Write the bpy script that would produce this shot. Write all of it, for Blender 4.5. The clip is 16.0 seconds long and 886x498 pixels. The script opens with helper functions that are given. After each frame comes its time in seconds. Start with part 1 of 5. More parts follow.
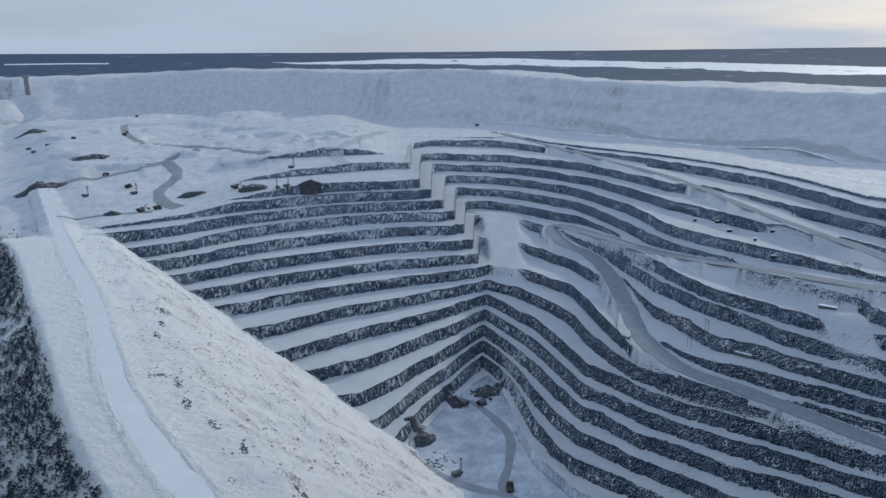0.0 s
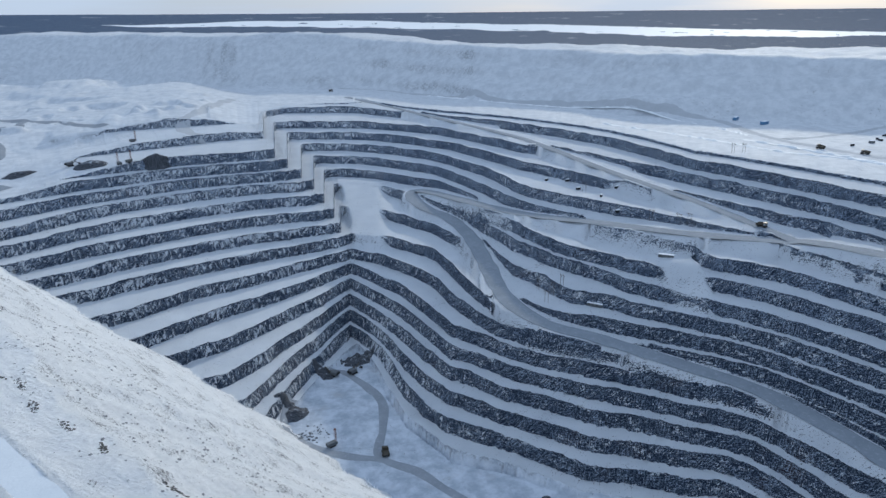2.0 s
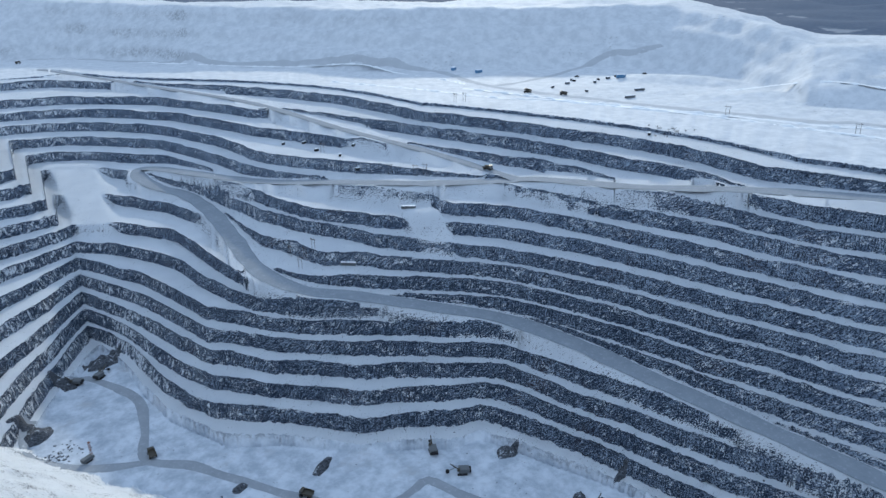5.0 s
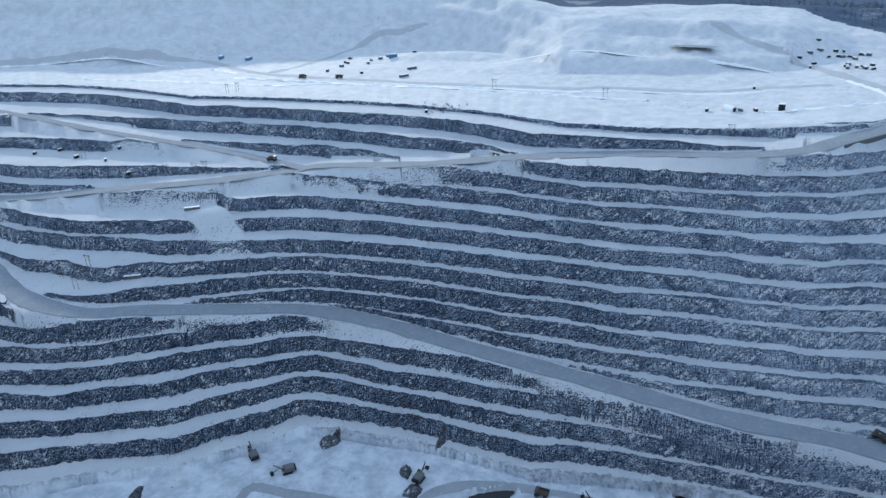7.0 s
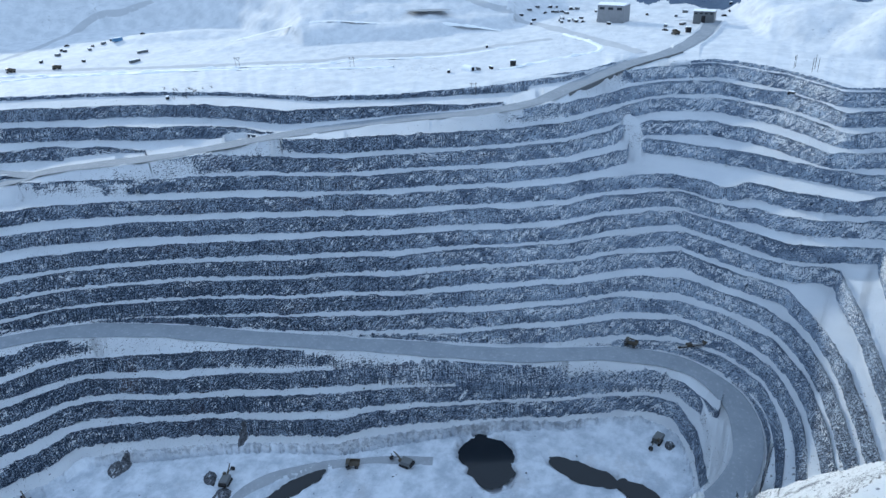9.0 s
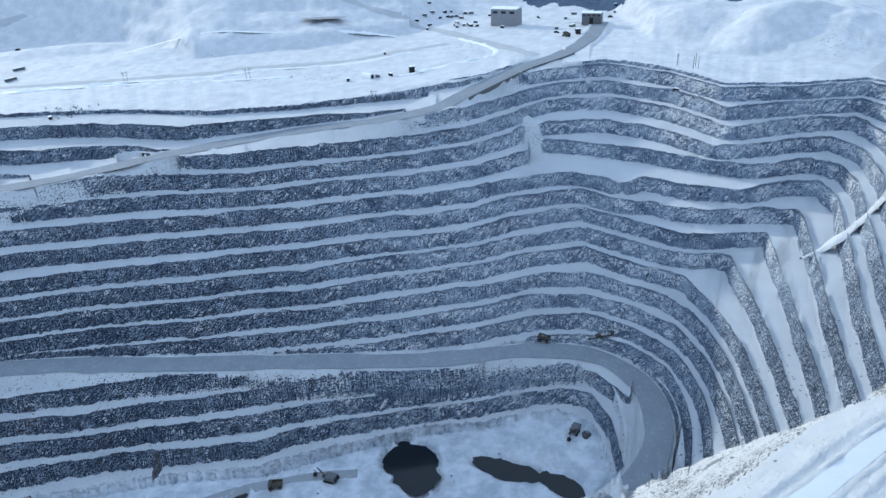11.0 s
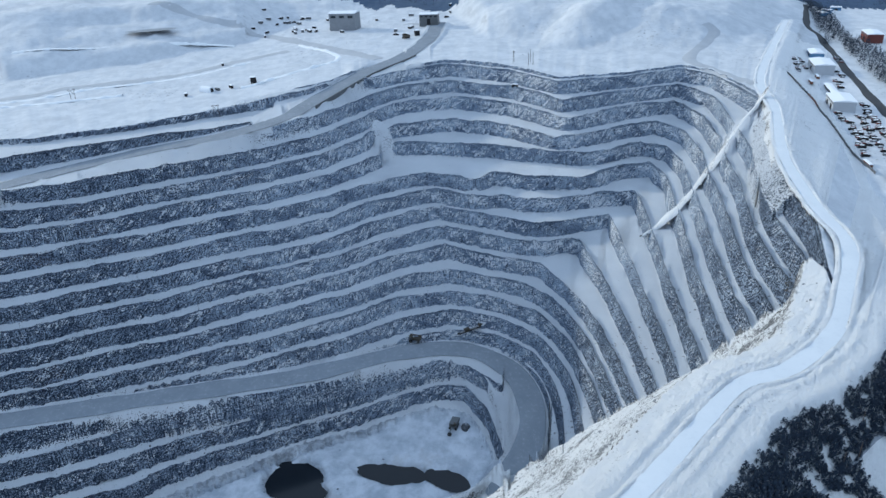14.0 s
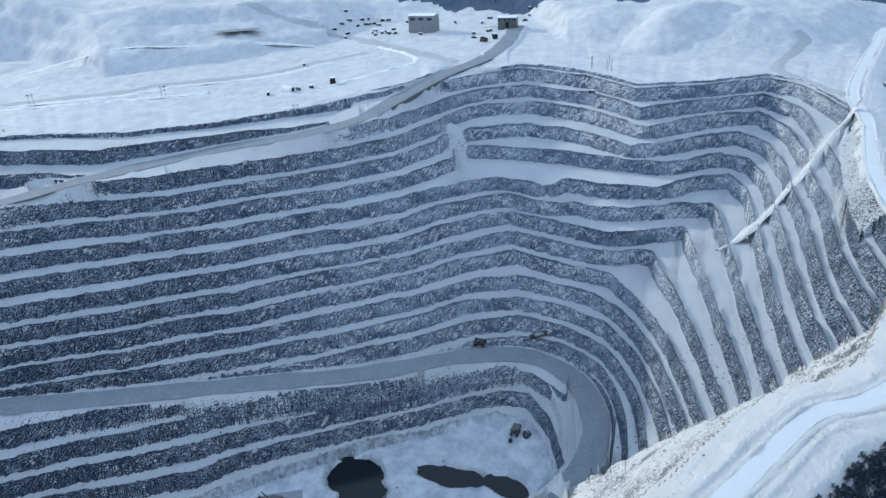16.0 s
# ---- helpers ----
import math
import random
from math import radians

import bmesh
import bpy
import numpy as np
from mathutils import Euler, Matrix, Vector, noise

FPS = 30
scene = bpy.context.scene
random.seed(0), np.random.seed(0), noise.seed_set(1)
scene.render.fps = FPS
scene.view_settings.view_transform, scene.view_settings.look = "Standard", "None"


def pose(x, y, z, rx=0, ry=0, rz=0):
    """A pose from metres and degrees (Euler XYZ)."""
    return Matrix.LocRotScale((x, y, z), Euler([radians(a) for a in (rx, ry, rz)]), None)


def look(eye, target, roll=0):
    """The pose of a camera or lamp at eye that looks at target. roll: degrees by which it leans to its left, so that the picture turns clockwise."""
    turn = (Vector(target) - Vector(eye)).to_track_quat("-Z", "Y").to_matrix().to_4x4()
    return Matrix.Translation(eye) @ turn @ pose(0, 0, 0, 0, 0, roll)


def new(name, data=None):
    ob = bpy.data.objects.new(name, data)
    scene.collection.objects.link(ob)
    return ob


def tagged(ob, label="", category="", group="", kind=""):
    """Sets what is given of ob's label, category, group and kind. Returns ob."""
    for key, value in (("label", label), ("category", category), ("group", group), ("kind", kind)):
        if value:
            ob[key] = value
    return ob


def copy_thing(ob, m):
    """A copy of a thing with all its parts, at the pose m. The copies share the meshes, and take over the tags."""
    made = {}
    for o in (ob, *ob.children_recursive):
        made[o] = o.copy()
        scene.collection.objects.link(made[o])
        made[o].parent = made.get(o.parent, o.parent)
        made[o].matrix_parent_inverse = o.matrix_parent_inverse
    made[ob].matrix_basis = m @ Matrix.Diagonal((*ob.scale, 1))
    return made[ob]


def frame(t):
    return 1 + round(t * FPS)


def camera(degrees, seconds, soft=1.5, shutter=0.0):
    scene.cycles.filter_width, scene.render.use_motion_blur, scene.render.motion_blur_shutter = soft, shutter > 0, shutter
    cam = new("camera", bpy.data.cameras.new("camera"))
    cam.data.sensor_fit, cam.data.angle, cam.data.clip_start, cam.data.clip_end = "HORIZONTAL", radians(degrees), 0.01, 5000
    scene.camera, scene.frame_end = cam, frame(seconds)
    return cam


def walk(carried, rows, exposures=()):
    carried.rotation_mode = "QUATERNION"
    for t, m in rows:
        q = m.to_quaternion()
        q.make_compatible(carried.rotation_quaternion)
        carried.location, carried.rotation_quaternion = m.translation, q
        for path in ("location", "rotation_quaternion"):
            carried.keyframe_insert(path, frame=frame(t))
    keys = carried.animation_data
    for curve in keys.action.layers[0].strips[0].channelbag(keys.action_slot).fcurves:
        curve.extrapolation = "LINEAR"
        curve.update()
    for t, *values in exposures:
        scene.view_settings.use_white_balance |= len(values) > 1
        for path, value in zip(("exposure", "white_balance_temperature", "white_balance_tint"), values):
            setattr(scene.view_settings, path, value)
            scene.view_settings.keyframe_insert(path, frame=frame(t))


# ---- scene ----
# An open-pit iron mine in snow, seen from a drone that turns to the right and rises slowly from 180 to 210 m above datum.
cam = camera(64.0, 16.0)
PATH = [
    (0.0, pose(0, 0, 180.20, 74.978, 0.432, -0.092)),
    (0.5, pose(0, 0, 181.13, 74.970, 0.332, -1.406)),
    (1.0, pose(0, 0, 182.05, 74.648, 0.290, -3.510)),
    (1.5, pose(0, 0, 182.98, 73.519, 0.249, -7.624)),
    (2.0, pose(0, 0, 183.90, 72.035, 0.436, -11.626)),
    (2.5, pose(0, 0, 184.82, 70.031, 0.474, -14.913)),
    (3.0, pose(0, 0, 185.75, 68.480, 0.547, -18.268)),
    (3.5, pose(0, 0, 186.68, 68.360, 0.641, -21.764)),
    (6.0, pose(0, 0, 191.3, 67.880, 1.424, -41.667)),
    (6.5, pose(0, 0, 192.22, 67.448, 1.558, -46.246)),
    (7.0, pose(0, 0, 193.15, 66.460, 1.720, -51.048)),
    (7.5, pose(0, 0, 194.07, 65.096, 1.903, -56.127)),
    (8.0, pose(0, 0, 195, 63.873, 2.057, -61.417)),
    (8.5, pose(0, 0, 195.93, 63.550, 2.129, -66.446)),
    (9.0, pose(0, 0, 196.85, 63.409, 2.289, -71.261)),
    (11.5, pose(0, 0, 201.47, 63.299, 2.375, -81.112)),
    (12.0, pose(0, 0, 202.40, 63.181, 2.429, -83.653)),
    (12.5, pose(0, 0, 203.32, 63.053, 2.486, -86.555)),
    (13.0, pose(0, 0, 204.25, 62.883, 2.473, -89.690)),
    (13.5, pose(0, 0, 205.17, 62.810, 2.565, -91.417)),
    (14.0, pose(0, 0, 206.10, 62.767, 2.613, -91.948)),
    (14.5, pose(0, 0, 207.02, 62.746, 2.553, -92.008)),
    (15.0, pose(0, 0, 207.95, 62.700, 2.624, -93.484)),
    (15.5, pose(0, 0, 208.87, 62.867, 2.878, -90.450)),
    (16.0, pose(0, 0, 209.80, 63.078, 2.953, -85.894)),
]
walk(cam, PATH, [(0.0, -0.9, 5850, 7), (1.5, -0.72, 5780, 6), (3.5, -0.38, 5660, 5), (7.0, -0.32, 5540, 3), (9.0, -0.12, 5430, 3), (12.0, -0.22, 5550, 3), (15.0, -0.4, 5600, 3), (16.0, -0.3, 5620, 3)])

# ---- world and sun ----
SUN_AZ, SUN_EL = 36.0, 20.0          # degrees clockwise from +y, degrees above the horizon
world = bpy.data.worlds.new("winter_sky")
scene.world = world
world.use_nodes = True
wn, wl = world.node_tree.nodes, world.node_tree.links
wn.clear()
sky = wn.new("ShaderNodeTexSky")
sky.sky_type = "NISHITA"
sky.sun_disc = False
sky.sun_elevation, sky.sun_rotation = radians(SUN_EL), radians(SUN_AZ)
sky.air_density, sky.dust_density, sky.ozone_density = 1.0, 1.5, 1.0
wco = wn.new("ShaderNodeTexCoord")
wmap = wn.new("ShaderNodeMapping")
wmap.inputs["Scale"].default_value = (1.6, 1.6, 14.0)
wnoise = wn.new("ShaderNodeTexNoise")
wnoise.inputs["Scale"].default_value, wnoise.inputs["Detail"].default_value = 1.7, 6.0
wramp = wn.new("ShaderNodeMapRange")
wramp.inputs[1].default_value, wramp.inputs[2].default_value = 0.38, 0.62
wramp.inputs[3].default_value, wramp.inputs[4].default_value = 0.78, 0.96
wmix = wn.new("ShaderNodeMixRGB")
wsep = wn.new("ShaderNodeSeparateXYZ")
wfade = wn.new("ShaderNodeMapRange")
wfade.inputs[1].default_value, wfade.inputs[2].default_value = 0.0, 0.45
wcloud = wn.new("ShaderNodeMixRGB")
wcloud.inputs[1].default_value, wcloud.inputs[2].default_value = (9.0, 9.8, 11.2, 1), (9.4, 10.9, 13.4, 1)
wbg = wn.new("ShaderNodeBackground")
wbg.inputs[1].default_value = 0.10
wout = wn.new("ShaderNodeOutputWorld")
wl.new(wco.outputs["Generated"], wmap.inputs[0])
wl.new(wmap.outputs[0], wnoise.inputs["Vector"])
wl.new(wnoise.outputs[0], wramp.inputs[0])
wl.new(wramp.outputs[0], wmix.inputs[0])
wl.new(wco.outputs["Generated"], wsep.inputs[0])
wl.new(wsep.outputs[2], wfade.inputs[0])
wl.new(wfade.outputs[0], wcloud.inputs[0])
wl.new(wcloud.outputs[0], wmix.inputs[2])
wl.new(sky.outputs[0], wmix.inputs[1])
wl.new(wmix.outputs[0], wbg.inputs[0])
wl.new(wbg.outputs[0], wout.inputs[0])

sun_data = bpy.data.lights.new("sun", "SUN")
sun_data.energy, sun_data.angle, sun_data.color = 3.1, radians(2.0), (1.0, 0.87, 0.68)
sun = new("sun", sun_data)
sd = Vector((math.sin(radians(SUN_AZ)) * math.cos(radians(SUN_EL)), math.cos(radians(SUN_AZ)) * math.cos(radians(SUN_EL)), math.sin(radians(SUN_EL))))
sun.matrix_world = look(sd * 3000, (0, 0, 0))


# ---- materials ----
class Nodes:
    """A short way to write node materials."""

    def __init__(self, name, rough=0.8, metal=0.0):
        self.mat = bpy.data.materials.new(name)
        self.mat.use_nodes = True
        self.n, self.l = self.mat.node_tree.nodes, self.mat.node_tree.links
        self.bsdf = self.n["Principled BSDF"]
        self.bsdf.inputs["Roughness"].default_value, self.bsdf.inputs["Metallic"].default_value = rough, metal
        self.bsdf.inputs["Specular IOR Level"].default_value = 0.25
        self.pos = self.n.new("ShaderNodeNewGeometry")
        self.wall = None

    def scaled(self, sx, sy, sz):
        m = self.n.new("ShaderNodeVectorMath")
        m.operation = "MULTIPLY"
        m.inputs[1].default_value = (sx, sy, sz)
        self.l.new(self.pos.outputs["Position"], m.inputs[0])
        return m.outputs[0]

    def noise(self, size, detail=4.0, rough=0.55, stretch=(1, 1, 1), turn=None):
        t = self.n.new("ShaderNodeTexNoise")
        t.inputs["Scale"].default_value, t.inputs["Detail"].default_value, t.inputs["Roughness"].default_value = 1.0, detail, rough
        if turn:
            mp = self.n.new("ShaderNodeMapping")
            mp.vector_type = "TEXTURE"
            mp.inputs["Rotation"].default_value = turn
            mp.inputs["Scale"].default_value = [size / s for s in stretch]
            self.l.new(self.pos.outputs["Position"], mp.inputs["Vector"])
            self.l.new(mp.outputs[0], t.inputs["Vector"])
        else:
            self.l.new(self.scaled(*[s / size for s in stretch]), t.inputs["Vector"])
        return t.outputs[0]

    def along(self, long_, short, angle, detail=4.0, rough=0.55):
        """Noise laid on the wall itself: streaks of a length and width, at an angle to the bench."""
        if not self.wall:
            self.wall = self.n.new("ShaderNodeUVMap")
            self.wall.uv_map = "wall"
        t = self.n.new("ShaderNodeTexNoise")
        t.inputs["Scale"].default_value, t.inputs["Detail"].default_value, t.inputs["Roughness"].default_value = 1.0, detail, rough
        mp = self.n.new("ShaderNodeMapping")
        mp.vector_type = "TEXTURE"
        mp.inputs["Rotation"].default_value = (0, 0, radians(angle))
        mp.inputs["Scale"].default_value = (long_, short, 1)
        self.l.new(self.wall.outputs[0], mp.inputs["Vector"])
        self.l.new(mp.outputs[0], t.inputs["Vector"])
        return t.outputs[0]

    def ramp(self, value, lo, hi, out_lo=0.0, out_hi=1.0):
        r = self.n.new("ShaderNodeMapRange")
        r.interpolation_type = "SMOOTHSTEP"
        for i, v in enumerate((lo, hi, out_lo, out_hi)):
            r.inputs[i + 1].default_value = v
        self.l.new(value, r.inputs[0])
        return r.outputs[0]

    def math(self, op, a, b):
        m = self.n.new("ShaderNodeMath")
        m.operation = op
        for i, v in enumerate((a, b)):
            if isinstance(v, (int, float)):
                m.inputs[i].default_value = v
            else:
                self.l.new(v, m.inputs[i])
        return m.outputs[0]

    def mix(self, fac, a, b):
        m = self.n.new("ShaderNodeMixRGB")
        for i, v in enumerate((fac, a, b)):
            if isinstance(v, tuple):
                m.inputs[i].default_value = (*v, 1)
            elif isinstance(v, (int, float)):
                m.inputs[i].default_value = v
            else:
                self.l.new(v, m.inputs[i])
        return m.outputs[0]

    def up(self):
        s = self.n.new("ShaderNodeSeparateXYZ")
        self.l.new(self.pos.outputs["Normal"], s.inputs[0])
        return s.outputs[2]

    def bump(self, height, strength, distance):
        b = self.n.new("ShaderNodeBump")
        b.inputs["Strength"].default_value, b.inputs["Distance"].default_value = strength, distance
        self.l.new(height, b.inputs["Height"])
        self.l.new(b.outputs[0], self.bsdf.inputs["Normal"])

    def done(self, colour):
        if isinstance(colour, tuple):
            self.bsdf.inputs["Base Color"].default_value = (*colour, 1)
        else:
            self.l.new(colour, self.bsdf.inputs["Base Color"])
        return self.mat


SNOW, SNOW_OLD = (0.72, 0.75, 0.79), (0.52, 0.56, 0.62)


def bench_material():
    """Frozen rock faces, fluted by the drill holes and split by slanting joints, with snow on every ledge."""
    m = Nodes("snowy_bench_rock", 0.85)
    grain = m.noise(0.95, 3, 0.6)
    flute = m.along(9.0, 0.8, 90.0, 3, 0.6)
    joint = m.along(7.0, 0.9, 46.0, 3, 0.6)
    cleft = m.along(8.0, 0.9, 8.0, 4, 0.65)
    where = m.ramp(m.noise(75.0, 4, 0.6), 0.40, 0.58)
    relief = m.mix(where, flute, joint)
    fine = m.math("ADD", m.math("MULTIPLY", grain, 0.45), m.math("ADD", m.math("MULTIPLY", relief, 0.33), m.math("MULTIPLY", cleft, 0.22)))
    # eastern hoar frost is strengthened to paint in sunlight, depth shade painted on lower benches
    place_ = m.n.new("ShaderNodeSeparateXYZ")
    m.l.new(m.pos.outputs["Position"], place_.inputs[0])
    hoar_light = m.math("MULTIPLY", m.ramp(place_.outputs[1], 300.0, 20.0), m.ramp(place_.outputs[0], 380.0, 520.0))
    depth_shade = m.math("MULTIPLY", m.ramp(place_.outputs[2], -30.0, -110.0), m.ramp(place_.outputs[1], 150.0, 350.0))
    fine = m.math("ADD", fine, m.math("SUBTRACT", m.math("MULTIPLY", hoar_light, 0.045), m.math("MULTIPLY", depth_shade, 0.022)))
    stain = m.mix(m.ramp(m.noise(55.0, 5, 0.6), 0.56, 0.74), (0.016, 0.026, 0.048), (0.034, 0.028, 0.036))
    # rime whose blue-grey tone also paints in haze over the faces
    rime_haze = m.mix(m.ramp(m.noise(24.0, 6, 0.7), 0.36, 0.66), (0.17, 0.22, 0.31), (0.40, 0.48, 0.60))
    rock = m.mix(m.ramp(fine, 0.455, 0.56), stain, rime_haze)
    ledge = m.noise(1.9, 5, 0.75, (1, 1, 1.6))
    frost = m.noise(34.0, 5, 0.65, (1, 1, 0.5))
    cover = m.math("ADD", m.math("MULTIPLY", m.up(), 1.3), m.math("MULTIPLY", m.math("SUBTRACT", ledge, 0.5), 1.6))
    cover = m.math("ADD", cover, m.math("MULTIPLY", m.math("SUBTRACT", fine, 0.5), 3.6))
    cover = m.math("ADD", cover, m.math("MULTIPLY", m.math("SUBTRACT", frost, 0.5), 0.8))
    # wind has hung drips of snow down the faces of the western wall
    east = m.n.new("ShaderNodeSeparateXYZ")
    m.l.new(m.pos.outputs["Position"], east.inputs[0])
    drip = m.ramp(m.math("ADD", m.along(9.0, 3.2, 90.0, 4, 0.65), m.math("MULTIPLY", m.noise(45.0, 3), 0.35)), 0.62, 0.86, 0.0, 0.75)
    cover = m.math("ADD", cover, m.math("MULTIPLY", m.ramp(east.outputs[0], 190.0, 70.0), drip))
    snow = m.mix(m.noise(30.0, 4), SNOW_OLD, SNOW)
    m.bump(m.math("ADD", m.math("MULTIPLY", ledge, 0.8), m.math("MULTIPLY", fine, 2.4)), 1.0, 1.4)
    return m.done(m.mix(m.ramp(cover, 0.68, 0.86), rock, snow))


def slope_material(name="sunlit_rubble_snow", lo=0.995, hi=1.13):
    """Wind-packed snow over loose rubble, with sunlight painted into the snow's bright tone."""
    m = Nodes(name, 0.75)
    stone = m.mix(m.noise(2.0, 5, 0.7), (0.07, 0.072, 0.078), (0.24, 0.245, 0.255))
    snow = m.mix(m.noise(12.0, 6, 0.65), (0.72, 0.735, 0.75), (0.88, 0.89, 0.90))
    specks = m.noise(1.3, 6, 0.8)
    patch = m.noise(20.0, 4, 0.6, (1, 1, 0.6))
    rill = m.noise(1.0, 4, 0.6, (0.30, 0.035, 0.035), (0, 0, 0.94))
    steep = m.math("SUBTRACT", 1.0, m.up())
    bare = m.math("ADD", m.math("ADD", specks, m.math("MULTIPLY", patch, 0.5)), m.math("MULTIPLY", steep, 0.38))
    bare = m.math("ADD", bare, m.math("MULTIPLY", rill, 0.22))
    m.bump(m.math("ADD", m.math("ADD", specks, rill), m.math("MULTIPLY", m.noise(6.0, 5, 0.65), 2.0)), 1.0, 1.3)
    return m.done(m.mix(m.ramp(bare, lo, hi), snow, stone))


# The default snow tones are lowered to paint in cloud shade over the plateau.
def field_material(name="cloud_shaded_snow", low=(0.49, 0.515, 0.55), high=(0.61, 0.63, 0.66), dirt=0.32, patch=140.0):
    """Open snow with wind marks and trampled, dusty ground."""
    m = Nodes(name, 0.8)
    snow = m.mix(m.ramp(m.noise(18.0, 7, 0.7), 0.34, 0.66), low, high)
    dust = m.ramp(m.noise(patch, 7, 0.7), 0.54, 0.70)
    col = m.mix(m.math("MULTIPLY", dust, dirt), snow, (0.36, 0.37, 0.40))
    dots = m.math("ADD", m.noise(4.0, 4, 0.7), m.math("MULTIPLY", m.noise(90.0, 4), 0.45))
    col = m.mix(m.math("MULTIPLY", m.ramp(dots, 0.88, 0.97), 0.7), col, (0.12, 0.12, 0.13))
    steep = m.ramp(m.up(), 0.74, 0.55)
    rocky = m.math("MULTIPLY", steep, m.ramp(m.noise(5.0, 6, 0.75), 0.44, 0.58))
    col = m.mix(m.math("MULTIPLY", rocky, 0.5), col, (0.10, 0.105, 0.115))
    m.bump(m.math("ADD", m.noise(7.0, 6, 0.7), m.math("MULTIPLY", m.noise(28.0, 4, 0.6), 0.7)), 0.25, 0.8)
    return m.done(col)


def road_material(name, a, b):
    m = Nodes(name, 0.9)
    col = m.mix(m.noise(14.0, 4), a, b)
    col = m.mix(m.math("MULTIPLY", m.ramp(m.noise(3.0, 5, 0.7), 0.5, 0.75), 0.35), col, (0.5, 0.53, 0.57))
    m.bump(m.noise(1.2, 4), 0.4, 0.25)
    return m.done(col)


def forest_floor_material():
    m = Nodes("hazed_winter_forest", 0.95)
    # Haze is painted into the base colour, bluer and lighter than the trees.
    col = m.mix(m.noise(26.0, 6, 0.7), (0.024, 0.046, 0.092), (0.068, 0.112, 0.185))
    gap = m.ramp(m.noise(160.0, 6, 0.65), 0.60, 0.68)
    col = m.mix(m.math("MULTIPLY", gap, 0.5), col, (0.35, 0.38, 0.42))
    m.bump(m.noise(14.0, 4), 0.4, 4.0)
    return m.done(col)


def plain_material(name, colour, rough=0.7, metal=0.0, vary=0.25, size=1.0):
    m = Nodes(name, rough, metal)
    dark = tuple(c * (1 - vary) for c in colour)
    m.bump(m.noise(size * 0.5, 3), 0.15, 0.05)
    return m.done(m.mix(m.noise(size, 4), dark, colour))


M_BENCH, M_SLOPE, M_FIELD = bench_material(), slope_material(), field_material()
# Pit floor snow: dirtier, and darkened and blued to paint in the pit's shade.
M_FLOOR = field_material("trampled_shaded_snow", (0.33, 0.37, 0.43), (0.54, 0.58, 0.64), 0.8, 60.0)
M_ROAD = road_material("packed_gravel_haul_road", (0.175, 0.20, 0.235), (0.27, 0.30, 0.34))
M_SNOWROAD = road_material("ploughed_snow_road", (0.60, 0.635, 0.67), (0.71, 0.735, 0.76))
M_ASPHALT = plain_material("wet_asphalt", (0.050, 0.052, 0.057), 0.7, 0, 0.3, 6.0)
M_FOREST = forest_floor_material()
M_LAKE = plain_material("lake_ice_snow", (0.80, 0.82, 0.84), 0.7, 0, 0.05, 200.0)


# ---- noise and plan helpers ----
def hash2(ix, iy, seed):
    h = (ix.astype(np.int64) * 374761393 + iy.astype(np.int64) * 668265263 + seed * 1442695041) & 0x7FFFFFFF
    h = ((h ^ (h >> 13)) * 1274126177) & 0x7FFFFFFF
    return ((h ^ (h >> 16)) & 0xFFFF) / 65535.0


def vnoise(x, y, seed=0):
    ix, iy = np.floor(x), np.floor(y)
    fx, fy = x - ix, y - iy
    fx, fy = fx * fx * (3 - 2 * fx), fy * fy * (3 - 2 * fy)
    a, b = hash2(ix, iy, seed), hash2(ix + 1, iy, seed)
    c, d = hash2(ix, iy + 1, seed), hash2(ix + 1, iy + 1, seed)
    return (a + (b - a) * fx) * (1 - fy) + (c + (d - c) * fx) * fy - 0.5


def fbm(x, y, size, octaves=3, seed=0):
    total, amp = 0.0, 1.0
    for o in range(octaves):
        total = total + amp * vnoise(x / size + 17.3 * o, y / size - 9.1 * o, seed + o)
        size, amp = size / 2.1, amp * 0.5
    return total


def smooth(t):
    t = np.clip(t, 0, 1)
    return t * t * (3 - 2 * t)


def spline(points, step):
    """Catmull-Rom through plan points, sampled about every step metres."""
    p = np.array(points, float)
    p = np.vstack([2 * p[0] - p[1], p, 2 * p[-1] - p[-2]])
    out = []
    for i in range(1, len(p) - 2):
        n = max(2, int(np.linalg.norm(p[i + 1] - p[i]) / step))
        t = np.linspace(0, 1, n, endpoint=False)[:, None]
        a, b, c, d = p[i - 1], p[i], p[i + 1], p[i + 2]
        out.append(0.5 * (2 * b + (c - a) * t + (2 * a - 5 * b + 4 * c - d) * t ** 2 + (3 * b - a - 3 * c + d) * t ** 3))
    return np.vstack(out + [p[-2:-1]])


